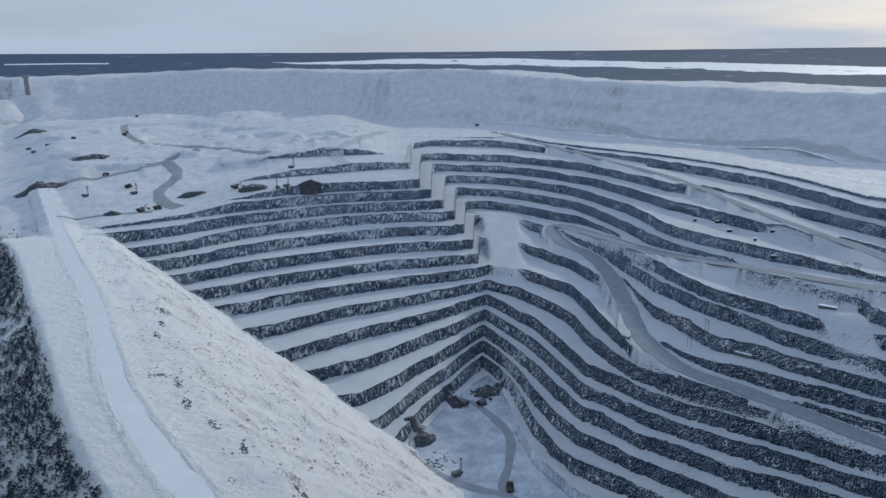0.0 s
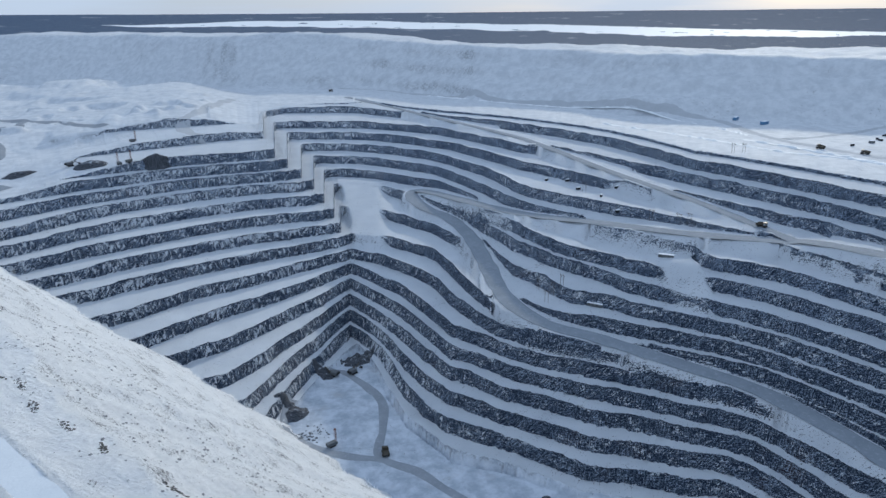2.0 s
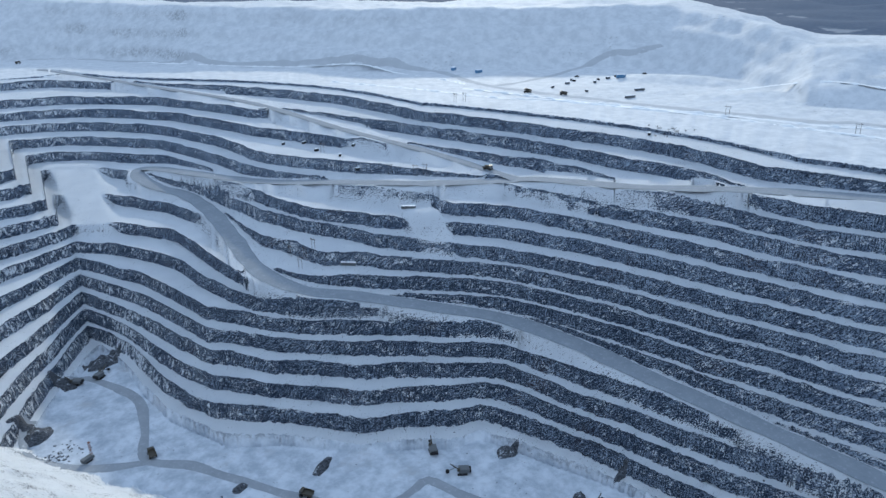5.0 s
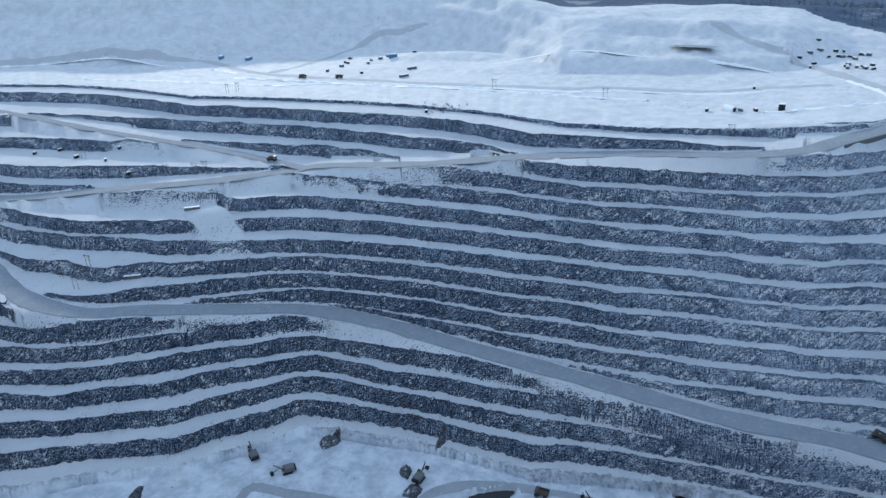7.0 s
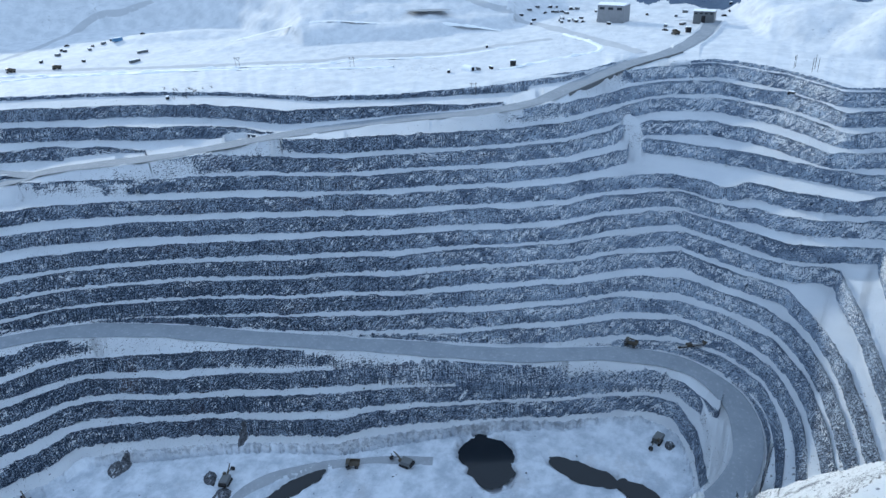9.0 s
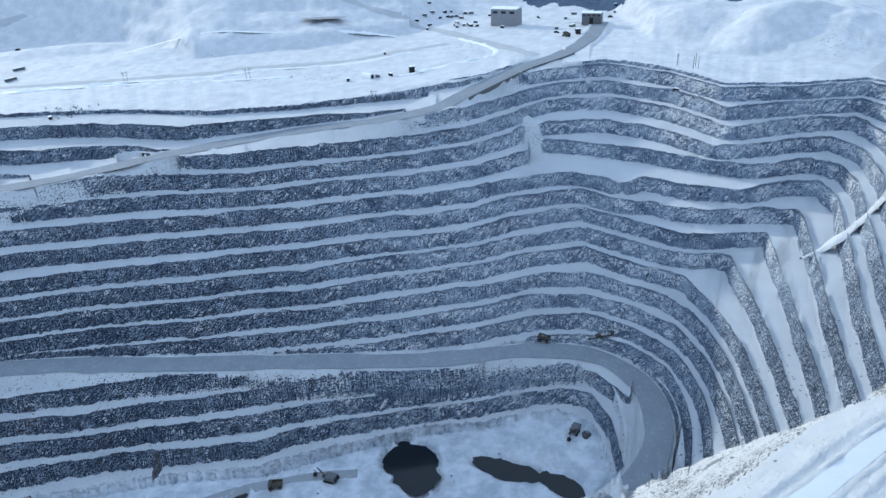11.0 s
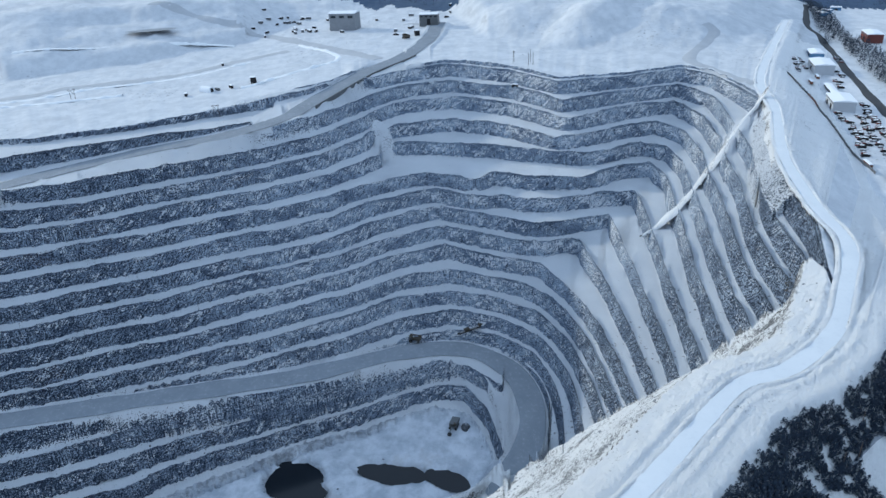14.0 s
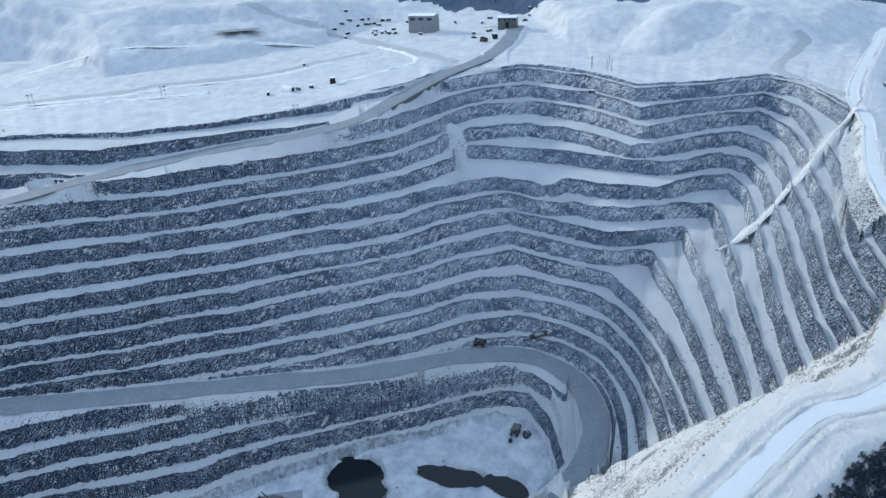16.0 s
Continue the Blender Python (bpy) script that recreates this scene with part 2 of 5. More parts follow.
# ---- the plan of the pit, fitted to the camera's view: for each level the wall's crest, as (azimuth, range) from the datum under the camera ----
CRESTS = {
    25.0: [(-40, 1222), (-3, 1304), (-2.75, 1489), (-0.9, 1575), (5, 1543), (11.3, 1386), (17.9, 1277), (24.6, 1153), (31.4, 987), (40, 905), (47, 848), (54, 790), (60, 735), (66.7, 716), (80, 731), (84, 751), (87.8, 784), (91.8, 805), (96.9, 763), (100.5, 715), (105.6, 734), (109.8, 772), (112.3, 754), (114.4, 704), (116.1, 662), (119.5, 513), (121.1, 421), (122.5, 352), (125, 310), (130, 267)],
    12.5: [(-40, 1071), (-20, 1099), (-2.7, 1207), (-2.4, 1479), (-0.9, 1521), (5, 1484), (11.3, 1328), (17.9, 1219), (24.6, 1096), (31.4, 933), (40, 852), (47, 797), (54, 739), (57.7, 698), (66.7, 664), (72, 663), (80, 686), (84, 722), (88, 766), (91.8, 780), (96.9, 744), (101, 695), (105.6, 723), (109.7, 754), (112.3, 721), (116, 559), (119.8, 458), (122, 366), (125, 287), (130, 245)],
    0.0: [(-40, 1007), (-22, 1024), (-8.4, 1066), (-2.8, 1074), (-2, 1091), (-1.85, 1156), (-1.75, 1396), (5, 1353), (11.3, 1263), (17.9, 1093), (24.7, 1001), (31.5, 898), (40.3, 815), (46.6, 750), (50.5, 733), (54.5, 706), (57.3, 652), (61.9, 632), (66.6, 632), (71.3, 631), (76, 640), (80.6, 656), (84.2, 698), (87.2, 747), (92, 759), (96.7, 726), (101.4, 676), (105.7, 709), (109.6, 737), (111.8, 690), (113.4, 634), (114, 579), (117, 475), (120.1, 408), (122, 339), (125, 265), (130, 223)],
    -37.5: [(-40, 898), (-21.7, 913), (-17.5, 949), (-13, 979), (-3.9, 1010), (0, 1013), (0.9, 1032), (1.05, 1075), (1.15, 1222), (4.6, 1201), (11, 1101), (13.2, 1021), (17.7, 874), (24.7, 748), (31.8, 703), (40, 684), (47.9, 636), (56.7, 599), (66.2, 579), (76, 582), (80.8, 595), (85.5, 619), (90.8, 637), (94.3, 632), (98.5, 615), (102, 619), (106.1, 648), (108.3, 656), (109.7, 628), (110.6, 567), (112.8, 460), (115, 399), (118, 333), (121, 278), (125, 226), (130, 189)],
    -62.5: [(-40, 836), (-20.7, 857), (-13.2, 893), (-4, 933), (1.3, 942), (2.3, 959), (2.5, 1004), (2.6, 1113), (6.9, 1076), (11.2, 983), (15.3, 871), (17.6, 792), (22.3, 732), (27.2, 680), (34.9, 644), (39.1, 628), (47.1, 596), (56.1, 560), (65.9, 545), (76, 552), (81, 566), (85.7, 593), (90.3, 609), (94.8, 588), (99.2, 565), (101.4, 569), (105.3, 594), (106.6, 538), (109.2, 448), (111.9, 384), (115, 323), (119, 261), (125, 198)],
    -87.5: [(-40, 750), (-18, 795), (-13.4, 813), (-8.8, 833), (-4, 859), (2.9, 900), (3.8, 916), (6, 905), (8.2, 876), (10.9, 834), (13.6, 733), (16.3, 651), (22.3, 632), (27.3, 621), (34.5, 612), (38.2, 603), (46.3, 564), (55.5, 529), (65.6, 518), (76, 529), (81.1, 543), (86, 566), (91, 580), (95.2, 557), (99.5, 541), (101.8, 508), (104.5, 457), (108.4, 381), (112, 320), (117, 249), (125, 177)],
    -112.5: [(-40, 639), (-13.8, 700), (-9, 739), (-4.1, 770), (0.7, 822), (3.7, 866), (7.8, 778), (10.1, 720), (12.3, 663), (17.2, 629), (24.8, 600), (32.4, 591), (38.5, 578), (45.9, 544), (54.9, 501), (65.3, 490), (73.4, 490), (81.3, 506), (86.3, 534), (91.2, 537), (95.8, 517), (99.3, 490), (102, 458), (103.3, 433), (106.5, 378), (110, 315), (116, 238), (125, 156)],
    -137.5: [(-40, 529), (-7.3, 648), (-4.2, 682), (0.7, 757), (3.4, 820), (7.5, 723), (9.7, 668), (12.1, 618), (17.1, 583), (24.8, 556), (32.6, 548), (38.2, 551), (44.6, 510), (54.3, 479), (65, 471), (73.3, 468), (81.5, 468), (86, 485), (91, 501), (95.5, 488), (99.1, 463), (100, 416), (101.9, 370), (105, 314), (112, 237), (125, 134)],
    -162.5: [(-40, 457), (-6, 567), (0, 701), (3.3, 781), (5.9, 725), (8, 640), (9.8, 592), (11.7, 565), (16.9, 541), (24.9, 510), (32.9, 512), (36, 520), (43.7, 487), (53.5, 451), (58.8, 436), (64.6, 445), (73.2, 448), (81.7, 457), (87, 477), (89.5, 482), (92.2, 473), (94.5, 438), (95.9, 394), (99, 329), (106, 247), (125, 124)],
    -179.2: [(-40, 421), (-6, 530), (0, 673), (4, 752), (5.2, 705), (6.4, 639), (8.1, 582), (12.5, 524), (16.7, 514), (24.9, 486), (33.1, 485), (35.9, 497), (42.9, 469), (58.4, 422), (64.3, 423), (73.1, 432), (81.8, 440), (88.8, 461), (92.6, 447), (94.4, 411), (97, 355), (102, 287), (110, 226), (125, 113)],
}
FLOOR = -179.2
# land beyond the rim: azimuth, rim height, foot of the dump (range), its top (range, height)
DUMPS = [(-40, -23, 2750, 3100, 116), (-29, -23, 2750, 3100, 116), (-20, -18, 2700, 3020, 134), (-12, 0, 2400, 2680, 142), (-4, 10, 2012, 2227, 145), (5, 17, 1831, 2055, 137), (14, 17, 1512, 1721, 123), (22, 17, 1380, 1599, 122), (29, 17, 1274, 1477, 122), (36, 17, 1276, 1482, 119), (44, 17, 1291, 1499, 115), (50, 17, 1281, 1499, 114), (55, 17, 1190, 1359, 92), (60, 18, 998, 1151, 69), (70, 19, 961, 1116, 74), (76, 22, 980, 1145, 70), (80, 27, 1131, 1244, 48), (87, 28, 1206, 1329, 39), (91, 29, 1171, 1296, 43), (95, 30, 893, 1027, 54), (102, 28, 803, 956, 64), (108, 28, 785, 930, 66), (116, 28, 811, 938, 40)]
# the embankment that carries the snow road round the near side: x, y, height
BANK = [(2766, -1596, 18), (959, -480, 25), (676, -323, 28.3), (566, -287, 28.3), (461, -245, 28.3), (376, -224, 28.3), (325, -216, 28.3), (272, -185, 28.3), (246, -166, 28.3), (226, -139, 27.5), (218, -116, 27.5), (197, -92, 26.7), (174, -68, 25.8), (83, 31.3, 24.2), (-28.7, 150, 23.3), (-100, 241, 21.7), (-133, 284, 18.3), (-173, 343, 14.2), (-214, 416, 10), (-275, 525, 3.3), (-368, 676, -6.7), (-487, 872, -16.7), (-663, 1160, -11.7), (-1390, 2317, 0)]
# haul roads: x, y, height
ROAD_MAIN = [(1043, -20.9, 31.7), (937, -6.3, 30.8), (846, 22.9, 29.2), (778, 70, 25.8), (696, 116, 19.2), (663, 137, 15), (634, 186, 10), (611, 263, 5), (559, 357, 0), (512, 450, -10.8), (475, 552, -20), (456, 581, -25), (393, 637, -30), (330, 718, -36.7), (260, 816, -45.8), (214, 927, -53.3), (184, 1003, -58.3), (165, 1026, -61.7), (158, 993, -64.2), (169, 942, -67.5), (191, 896, -70), (202, 825, -75), (200, 741, -80.8), (197, 651, -88.3), (218, 590, -93.3), (258, 558, -98.3), (318, 502, -105.8), (360, 460, -111.7), (388, 393, -116.7), (406, 318, -121.7), (434, 202, -128.3), (457, 114, -135), (489, 32.6, -140.8), (496, -16.4, -145.8), (480, -47, -150), (451, -64, -154.2), (407, -64, -158.3), (366, -42, -165), (317, -5.1, -172.5), (268, 56, -178.3)]
ROAD_UPPER = [(114, 1645, 16.7), (167, 1509, 15), (266, 1278, 8.3), (349, 1080, 1.7), (393, 858, -6.7), (438, 712, -15.8), (458, 626, -21.7), (466, 573, -24.2)]
# the two noses of the pit wall (west, east): level, azimuth
NOSE_W = [(-179.2, 4.0), (-162.5, 3.3), (-137.5, 3.4), (-112.5, 3.7), (-87.5, 3.5), (-62.5, 2.55), (-37.5, 1.1), (0, -1.8), (12.5, -2.52), (25, -2.85)]
NOSE_E = [(-179.2, 93), (-162.5, 94), (-137.5, 98.8), (-112.5, 99.5), (-87.5, 101.5), (-62.5, 106.2), (-37.5, 110.1), (0, 113.7), (12.5, 114.6), (25, 115.5)]


# ---- terrain ----
def axis(parts):
    """Coordinates of one side of the ground sheet: (from, to, step) stretches, then growing steps outwards."""
    v = np.concatenate([np.arange(a, b, s) for a, b, s in parts] + [[parts[-1][1]]])
    lo, hi, s0, s1 = [v[0]], [v[-1]], parts[0][2], parts[-1][2]
    while lo[-1] > -3500:
        s0 = min(s0 * 1.07, 45)
        lo.append(lo[-1] - s0)
    while hi[-1] < 3500:
        s1 = min(s1 * 1.07, 45)
        hi.append(hi[-1] + s1)
    return np.concatenate([lo[:0:-1], v, hi[1:]])


GX = axis([(-620, -220, 4.0), (-220, 700, 2.5), (700, 1000, 5.0)])
GY = axis([(-560, -230, 4.0), (-230, 760, 2.5), (760, 1640, 4.0)])
X, Y = np.meshgrid(GX, GY)
AZ, RG = np.degrees(np.arctan2(X, Y)), np.hypot(X, Y)
AZ = np.where(AZ < -130, AZ + 360, AZ)
H1, H2 = fbm(X, Y, 40, 3, 1), fbm(X, Y, 9, 3, 5)


def signed_bank(x, y, line=BANK):
    """Distance from the embankment's line (+ towards the pit) and its height there."""
    p = spline(line, 12)
    best, side, height = np.full(x.shape, 1e9), np.zeros(x.shape), np.zeros(x.shape)
    for a, b in zip(p[:-1], p[1:]):
        dx, dy = b[0] - a[0], b[1] - a[1]
        ll = dx * dx + dy * dy
        t = np.clip(((x - a[0]) * dx + (y - a[1]) * dy) / ll, 0, 1)
        ex, ey = x - a[0] - t * dx, y - a[1] - t * dy
        d = ex * ex + ey * ey
        near = d < best
        best = np.where(near, d, best)
        side = np.where(near, np.sign(dx * ey - dy * ex), side)
        height = np.where(near, a[2] + t * (b[2] - a[2]), height)
    return np.sqrt(best) * -side, height


def coarse(fn, x, y, n):
    """fn on every n-th grid line, spread bilinearly over the sheet."""
    ci, cj = np.unique(np.r_[0:len(GY):n, len(GY) - 1]), np.unique(np.r_[0:len(GX):n, len(GX) - 1])
    outs = fn(x[np.ix_(ci, cj)], y[np.ix_(ci, cj)])
    full = []
    for o in outs:
        m = np.array([np.interp(GX, GX[cj], row) for row in o])
        full.append(np.array([np.interp(GY, GY[ci], m[:, j]) for j in range(m.shape[1])]).T)
    return full


BD, BH = coarse(signed_bank, X, Y, 4)
# the rubble slope hangs from the straight part of the embankment only
SLOPE_LINE = [(662, -683, 28), (352, -288, 28)] + BANK[9:]
SD, SH = coarse(lambda x, y: signed_bank(x, y, SLOPE_LINE), X, Y, 4)

# smooth wall surface, then the benches cut into it
STEP = 12.5
keys = sorted(CRESTS)
w_near = 1 - smooth((AZ - 8) / 10)
e_near = smooth((AZ - 95) / 8)


def crest_range(level):
    """Range of the wall's crest at any level; the noses slide along with it."""
    i = int(np.clip(np.searchsorted(keys, level) - 1, 0, len(keys) - 2))
    out, t = 0.0, (level - keys[i]) / (keys[i + 1] - keys[i])
    for k, wt in ((keys[i], 1 - t), (keys[i + 1], t)):
        shift = 0.0
        for nose, zone in ((NOSE_W, w_near), (NOSE_E, e_near)):
            zs, azs = [n[0] for n in nose], [n[1] for n in nose]
            shift = shift + zone * (np.interp(k, zs, azs) - np.interp(level, zs, azs))
        out = out + wt * np.interp(AZ + shift, [c[0] for c in CRESTS[k]], [c[1] for c in CRESTS[k]])
    return out


levels = [keys[0]] + [STEP * k for k in range(-13, 3)]
edge = [crest_range(k) for k in levels]
for i in range(1, len(edge)):
    edge[i] = np.maximum(edge[i], edge[i - 1] + 2)
wander = 3.5 * H1 + 9.0 * fbm(X, Y, 110, 2, 15)
LV = np.full(X.shape, float(levels[0]))
for i in range(len(levels) - 1):
    LV += (levels[i + 1] - levels[i]) * np.clip((RG + wander - edge[i]) / (edge[i + 1] - edge[i]), 0, 1)
LV += 60 * np.clip((RG - edge[-1]) / 60, 0, 1)


def road_field(points, reach):
    """Distance of the ground from a road's middle and the road's height there, within reach."""
    p = spline(points, 7)
    dist, rz = np.full(X.shape, 1e9), np.zeros(X.shape)
    for a, b in zip(p[:-1], p[1:]):
        j0, j1 = np.searchsorted(GX, [min(a[0], b[0]) - reach, max(a[0], b[0]) + reach])
        i0, i1 = np.searchsorted(GY, [min(a[1], b[1]) - reach, max(a[1], b[1]) + reach])
        xs, ys = X[i0:i1, j0:j1], Y[i0:i1, j0:j1]
        dx, dy = b[0] - a[0], b[1] - a[1]
        t = np.clip(((xs - a[0]) * dx + (ys - a[1]) * dy) / (dx * dx + dy * dy), 0, 1)
        d = np.hypot(xs - a[0] - t * dx, ys - a[1] - t * dy)
        near_ = d < dist[i0:i1, j0:j1]
        dist[i0:i1, j0:j1] = np.where(near_, d, dist[i0:i1, j0:j1])
        rz[i0:i1, j0:j1] = np.where(near_, a[2] + t * (b[2] - a[2]), rz[i0:i1, j0:j1])
    return dist, rz


# working platforms cut into the walls: x, y, half length, half width, heading of the long side, height
PADS = [(358, 770, 120, 27, -1.1, -25), (327, 679, 70, 24, -0.98, -46), (257, 634, 55, 13, -0.98, -75.5), (648, -4.1, 42, 17, -2.13, -37.5), (627, -102, 44, 11, -2, -37.5), (519, 554, 60, 12, -1.3, -12.5)]
# places where the benches are buried under dozed snow and talus: x, y, half length, half width, heading
TALUS = [(357, 581, 42, 20, -1.5), (692, 47, 26, 9, -2.9), (639, -31, 22, 10, -2.9)]


def ellipse(x, y, la, lb, turn):
    c, sn = math.cos(turn), math.sin(turn)
    return np.hypot(((X - x) * c + (Y - y) * sn) / la, (-(X - x) * sn + (Y - y) * c) / lb)


# a tongue of dozed snow that runs down the turn of the eastern wall
CHUTE = [(603, -293, 25), (591, -281, 18), (573, -262, 8), (550, -238, -8), (531, -211, -30), (515, -181, -49), (506, -156, -60), (502, -137, -72)]


by_, bx_ = np.gradient(BD, GY, GX)
outward = (bx_ * X + by_ * Y) / np.maximum(RG, 1)
corner = 27.0 - 80 * np.clip(outward + 0.2, 0, None) - np.clip(BD - 5, -30, None) * 1.4 - 4 * np.clip(280 - X, 0, None) - 3 * np.clip(X - 576, 0, None)
LV = np.where((BD > -40) & (BD < 120), np.maximum(LV, corner), LV)
for px, py, la, lb, turn, pz in PADS:
    LV += (pz + 0.6 - LV) * smooth((1.9 + 0.5 * H1 - ellipse(px, py, la, lb, turn)) / 0.9)
ROADS = [(road_field(ROAD_UPPER, 60), 8.0), (road_field(ROAD_MAIN, 60), 10.5)]
SNOW_ROAD = BANK[1:-1]
for (dist, rz), half in ROADS:
    # the walls step back to make room for the road
    reach = 52.0
    room = np.where(dist < reach, np.clip(dist - half, 0, None) * reach / (reach - half) / np.maximum(dist, 0.1), 1.0)
    LV = np.where((dist < reach) & (LV > FLOOR + 0.5), np.maximum(rz + (LV - rz) * room, FLOOR + 0.5), LV)
gy_, gx_ = np.gradient(LV, GY, GX)
steepness = np.clip(np.hypot(gx_, gy_), 0, 2.2)
k0 = np.floor(LV / STEP)
fr = LV / STEP - k0
width = np.clip(steepness * 4.2 / STEP, 0.08, 0.62)
rise = np.clip((fr - (1 - width)) / width, 0, 1)
benched = STEP * (k0 + 0.90 * rise ** 1.15 + 0.10 * smooth((fr - 0.35 * (1 - width)) / (1 - 0.35 * (1 - width))))
# the old fill in the bay behind the western nose lies at its own slope
nose_az = np.interp(LV, [n[0] for n in NOSE_W], [n[1] for n in NOSE_W])
fill = smooth((AZ - nose_az - 0.2) / 0.5) * smooth((7.2 - AZ) / 1.2) * smooth((LV + 94) / 6) * smooth((-54 - LV) / 6)
for px, py, la, lb, turn in TALUS:
    fill = np.maximum(fill, smooth((1.25 + 0.5 * H1 - ellipse(px, py, la, lb, turn)) / 0.4))
chute_d = road_field(CHUTE, 40)[0]
fill = np.maximum(fill, smooth((np.interp(Y, [-270, -235, -205], [9, 8, -30]) + 7 * H1 - chute_d) / 6))
wall = benched + (LV - benched) * fill
for (dist, rz), half in ROADS:
    by = (dist < 40) & (LV > FLOOR + 1)
    wall = np.where(by & (LV > rz), np.maximum(wall, rz), np.where(by & (LV <= rz), np.minimum(wall, rz), wall))
wall = np.where(RG < edge[0], FLOOR, np.where(RG > edge[-1] + 40, 500.0, wall))

# land beyond the rim
dz = [np.interp(AZ, [d[0] for d in DUMPS], [d[j] for d in DUMPS]) for j in range(1, 5)]
rim_r = np.interp(AZ, [a for a, r in CRESTS[12.5]], [r for a, r in CRESTS[12.5]])
t_dump = np.clip((RG + 70 * fbm(X, Y, 260, 3, 19) + 9 * fbm(X, Y, 45, 3, 25) - 40 + 6 * H1 - dz[1]) / (dz[2] - dz[1]), 0, 1)
tiers = np.floor(t_dump * 3) / 3 + smooth((t_dump * 3 - np.floor(t_dump * 3)) / 0.8) / 3
land = dz[0] + (dz[3] - dz[0]) * np.where(dz[3] - dz[0] > 45, 0.5 * tiers + 0.5 * t_dump, smooth(t_dump))
land += smooth(1.3 * t_dump) * (16 * fbm(X, Y, 320, 3, 27) + 6 * fbm(X, Y, 60, 3, 29))
land += 6 * smooth((RG - rim_r - 60) / 300) * fbm(X, Y, 160, 3, 9) + 1.2 * H2
hummock = 2.3 * fbm(X, Y, 190, 4, 21)
scarps = 9.0 * (np.floor(hummock) + smooth((hummock - np.floor(hummock)) / 0.22)) + 5.0 * fbm(X, Y, 45, 4, 23)
west = smooth((-3 - AZ) / 6) * smooth((dz[1] - RG) / 200)
land += west * (np.interp(RG, [1040, 1150, 1330, 2000], [0, 14, 26, 30]) + (scarps - 9.0) * smooth((RG - 1120) / 80))
# tipped ridges on the eastern dump: x, y, half length, half width, heading, height
for mx_, my_, la, lb, turn, tall in ((905, -215, 95, 42, -0.9, 17), (985, -130, 80, 50, -0.6, 9), (905, 560, 120, 60, -1.1, 8), (930, 760, 110, 50, -1.0, 9)):
    c, sn = math.cos(turn), math.sin(turn)
    du, dv = ((X - mx_) * c + (Y - my_) * sn) / la, (-(X - mx_) * sn + (Y - my_) * c) / lb
    land += tall * np.clip(1.0 + 0.25 * H1 - np.sqrt(du ** 2 * np.abs(du) + dv ** 2 + 0.004), 0, 0.86)
beyond = smooth((RG - dz[2] * 1.22) / (dz[2] * 0.3))
land = land + (25 + 30 * fbm(X, Y, 500, 3, 33) - land) * beyond
ground_in = np.minimum(wall, land)

# the near side: rubble slope below the embankment, its crown, and its outer flank
crown_in = np.interp(Y, [-150, 0, 300, 600], [13, 16, 40, 48])
crown_out = np.interp(Y, [-150, -50, 344, 512, 700, 800], [17, 20, 26, 40, 45, 58])
along, down = -0.59 * X + 0.81 * Y, 0.81 * X + 0.59 * Y
gully = 7.0 * fbm(along, 0.12 * down, 20, 4, 41) + 3.0 * H1
near = SH - 0.20 * np.clip(SD - 10, 0, crown_in - 10) - 1.0 * smooth((SD - 10) / 12) - np.clip(SD - crown_in + gully, 0, None) * np.interp(Y, [-60, 60, 250], [1.28, 1.12, 0.87]) + 1.0 * H2
near = np.where(X > 230, np.maximum(near, BH - 0.8 - np.clip(BD - 5.0, 0, None) * 4.0), near)
lower = np.interp(X, [-500, -100, 300, 700], [-30, 0, 5, 8]) + 3 * H1
outer = np.maximum(lower, BH - np.clip(-BD - crown_out + 2 * H2, 0, None) * np.interp(Y, [0, 250], [0.55, 0.95]))
near_zone = (RG < 1000) & (BD < 420) & (SD > -40)
Z = np.where((BD > 0) & near_zone, np.maximum(ground_in, near), ground_in)
crown = (np.abs(BD) < 75) & (BD > -75) & (RG < 1100)
Z = np.where((BD <= 0) & (RG < 1300), outer, Z)
far_side = smooth((BD + 70) / 140)
Z = np.where((RG > 900) & (np.abs(BD) < 400), Z + (lower + (ground_in - lower) * far_side - Z) * smooth((RG - 900) / 120), Z)
Z = np.where((BD <= -70) & (RG >= 1300), lower + (ground_in - lower) * smooth((RG - 1300) / 900), Z)
# water holes and small cuts in the pit floor, the last two standing for dark mud: x, y, half length, half width, turn,
# depth
PONDS = [(388, 113, 24, 18, 0.5, 7), (320, 239, 24, 7, -0.55, 4), (393, 42, 25, 9, 1.3, 3.5), (384, 1, 16, 8, 1.0, 3)]
for px, py, la, lb, turn, deep in PONDS:
    c, sn = math.cos(turn), math.sin(turn)
    u, v = ((X - px) * c + (Y - py) * sn) / la, (-(X - px) * sn + (Y - py) * c) / lb
    Z -= deep * smooth((1.32 + 0.5 * H2 - np.hypot(u, v)) / 0.3) * (Z < FLOOR + 6)
Z += 0.35 * fbm(X, Y, 4, 2, 61) + 1.4 * fbm(X, Y, 30, 4, 63) * (Z < FLOOR + 2)
ZONE_NEAR = near_zone
SLOPE_ZONE = (BD > -60) & (near >= ground_in - 0.5) & near_zone | ((BD <= 0) & (BD > -60) & (RG < 1000))


def carve(field, half, berm=1.1, cut=3.5, bank=1.25):
    """Lay a road into the ground: level across, cut above, fill below, a low windrow on both edges."""
    dist, rz = field
    reach = half + 15
    out = np.clip(dist - half, 0, None)
    hi, lo = rz + out * cut, rz - np.clip(out - 2.5, 0, None) * bank
    lip = berm * smooth(1 - np.abs(out - 1.6) / 1.6) * (out > 0)
    return np.where(dist < reach, np.clip(Z, lo, hi) + lip, Z)


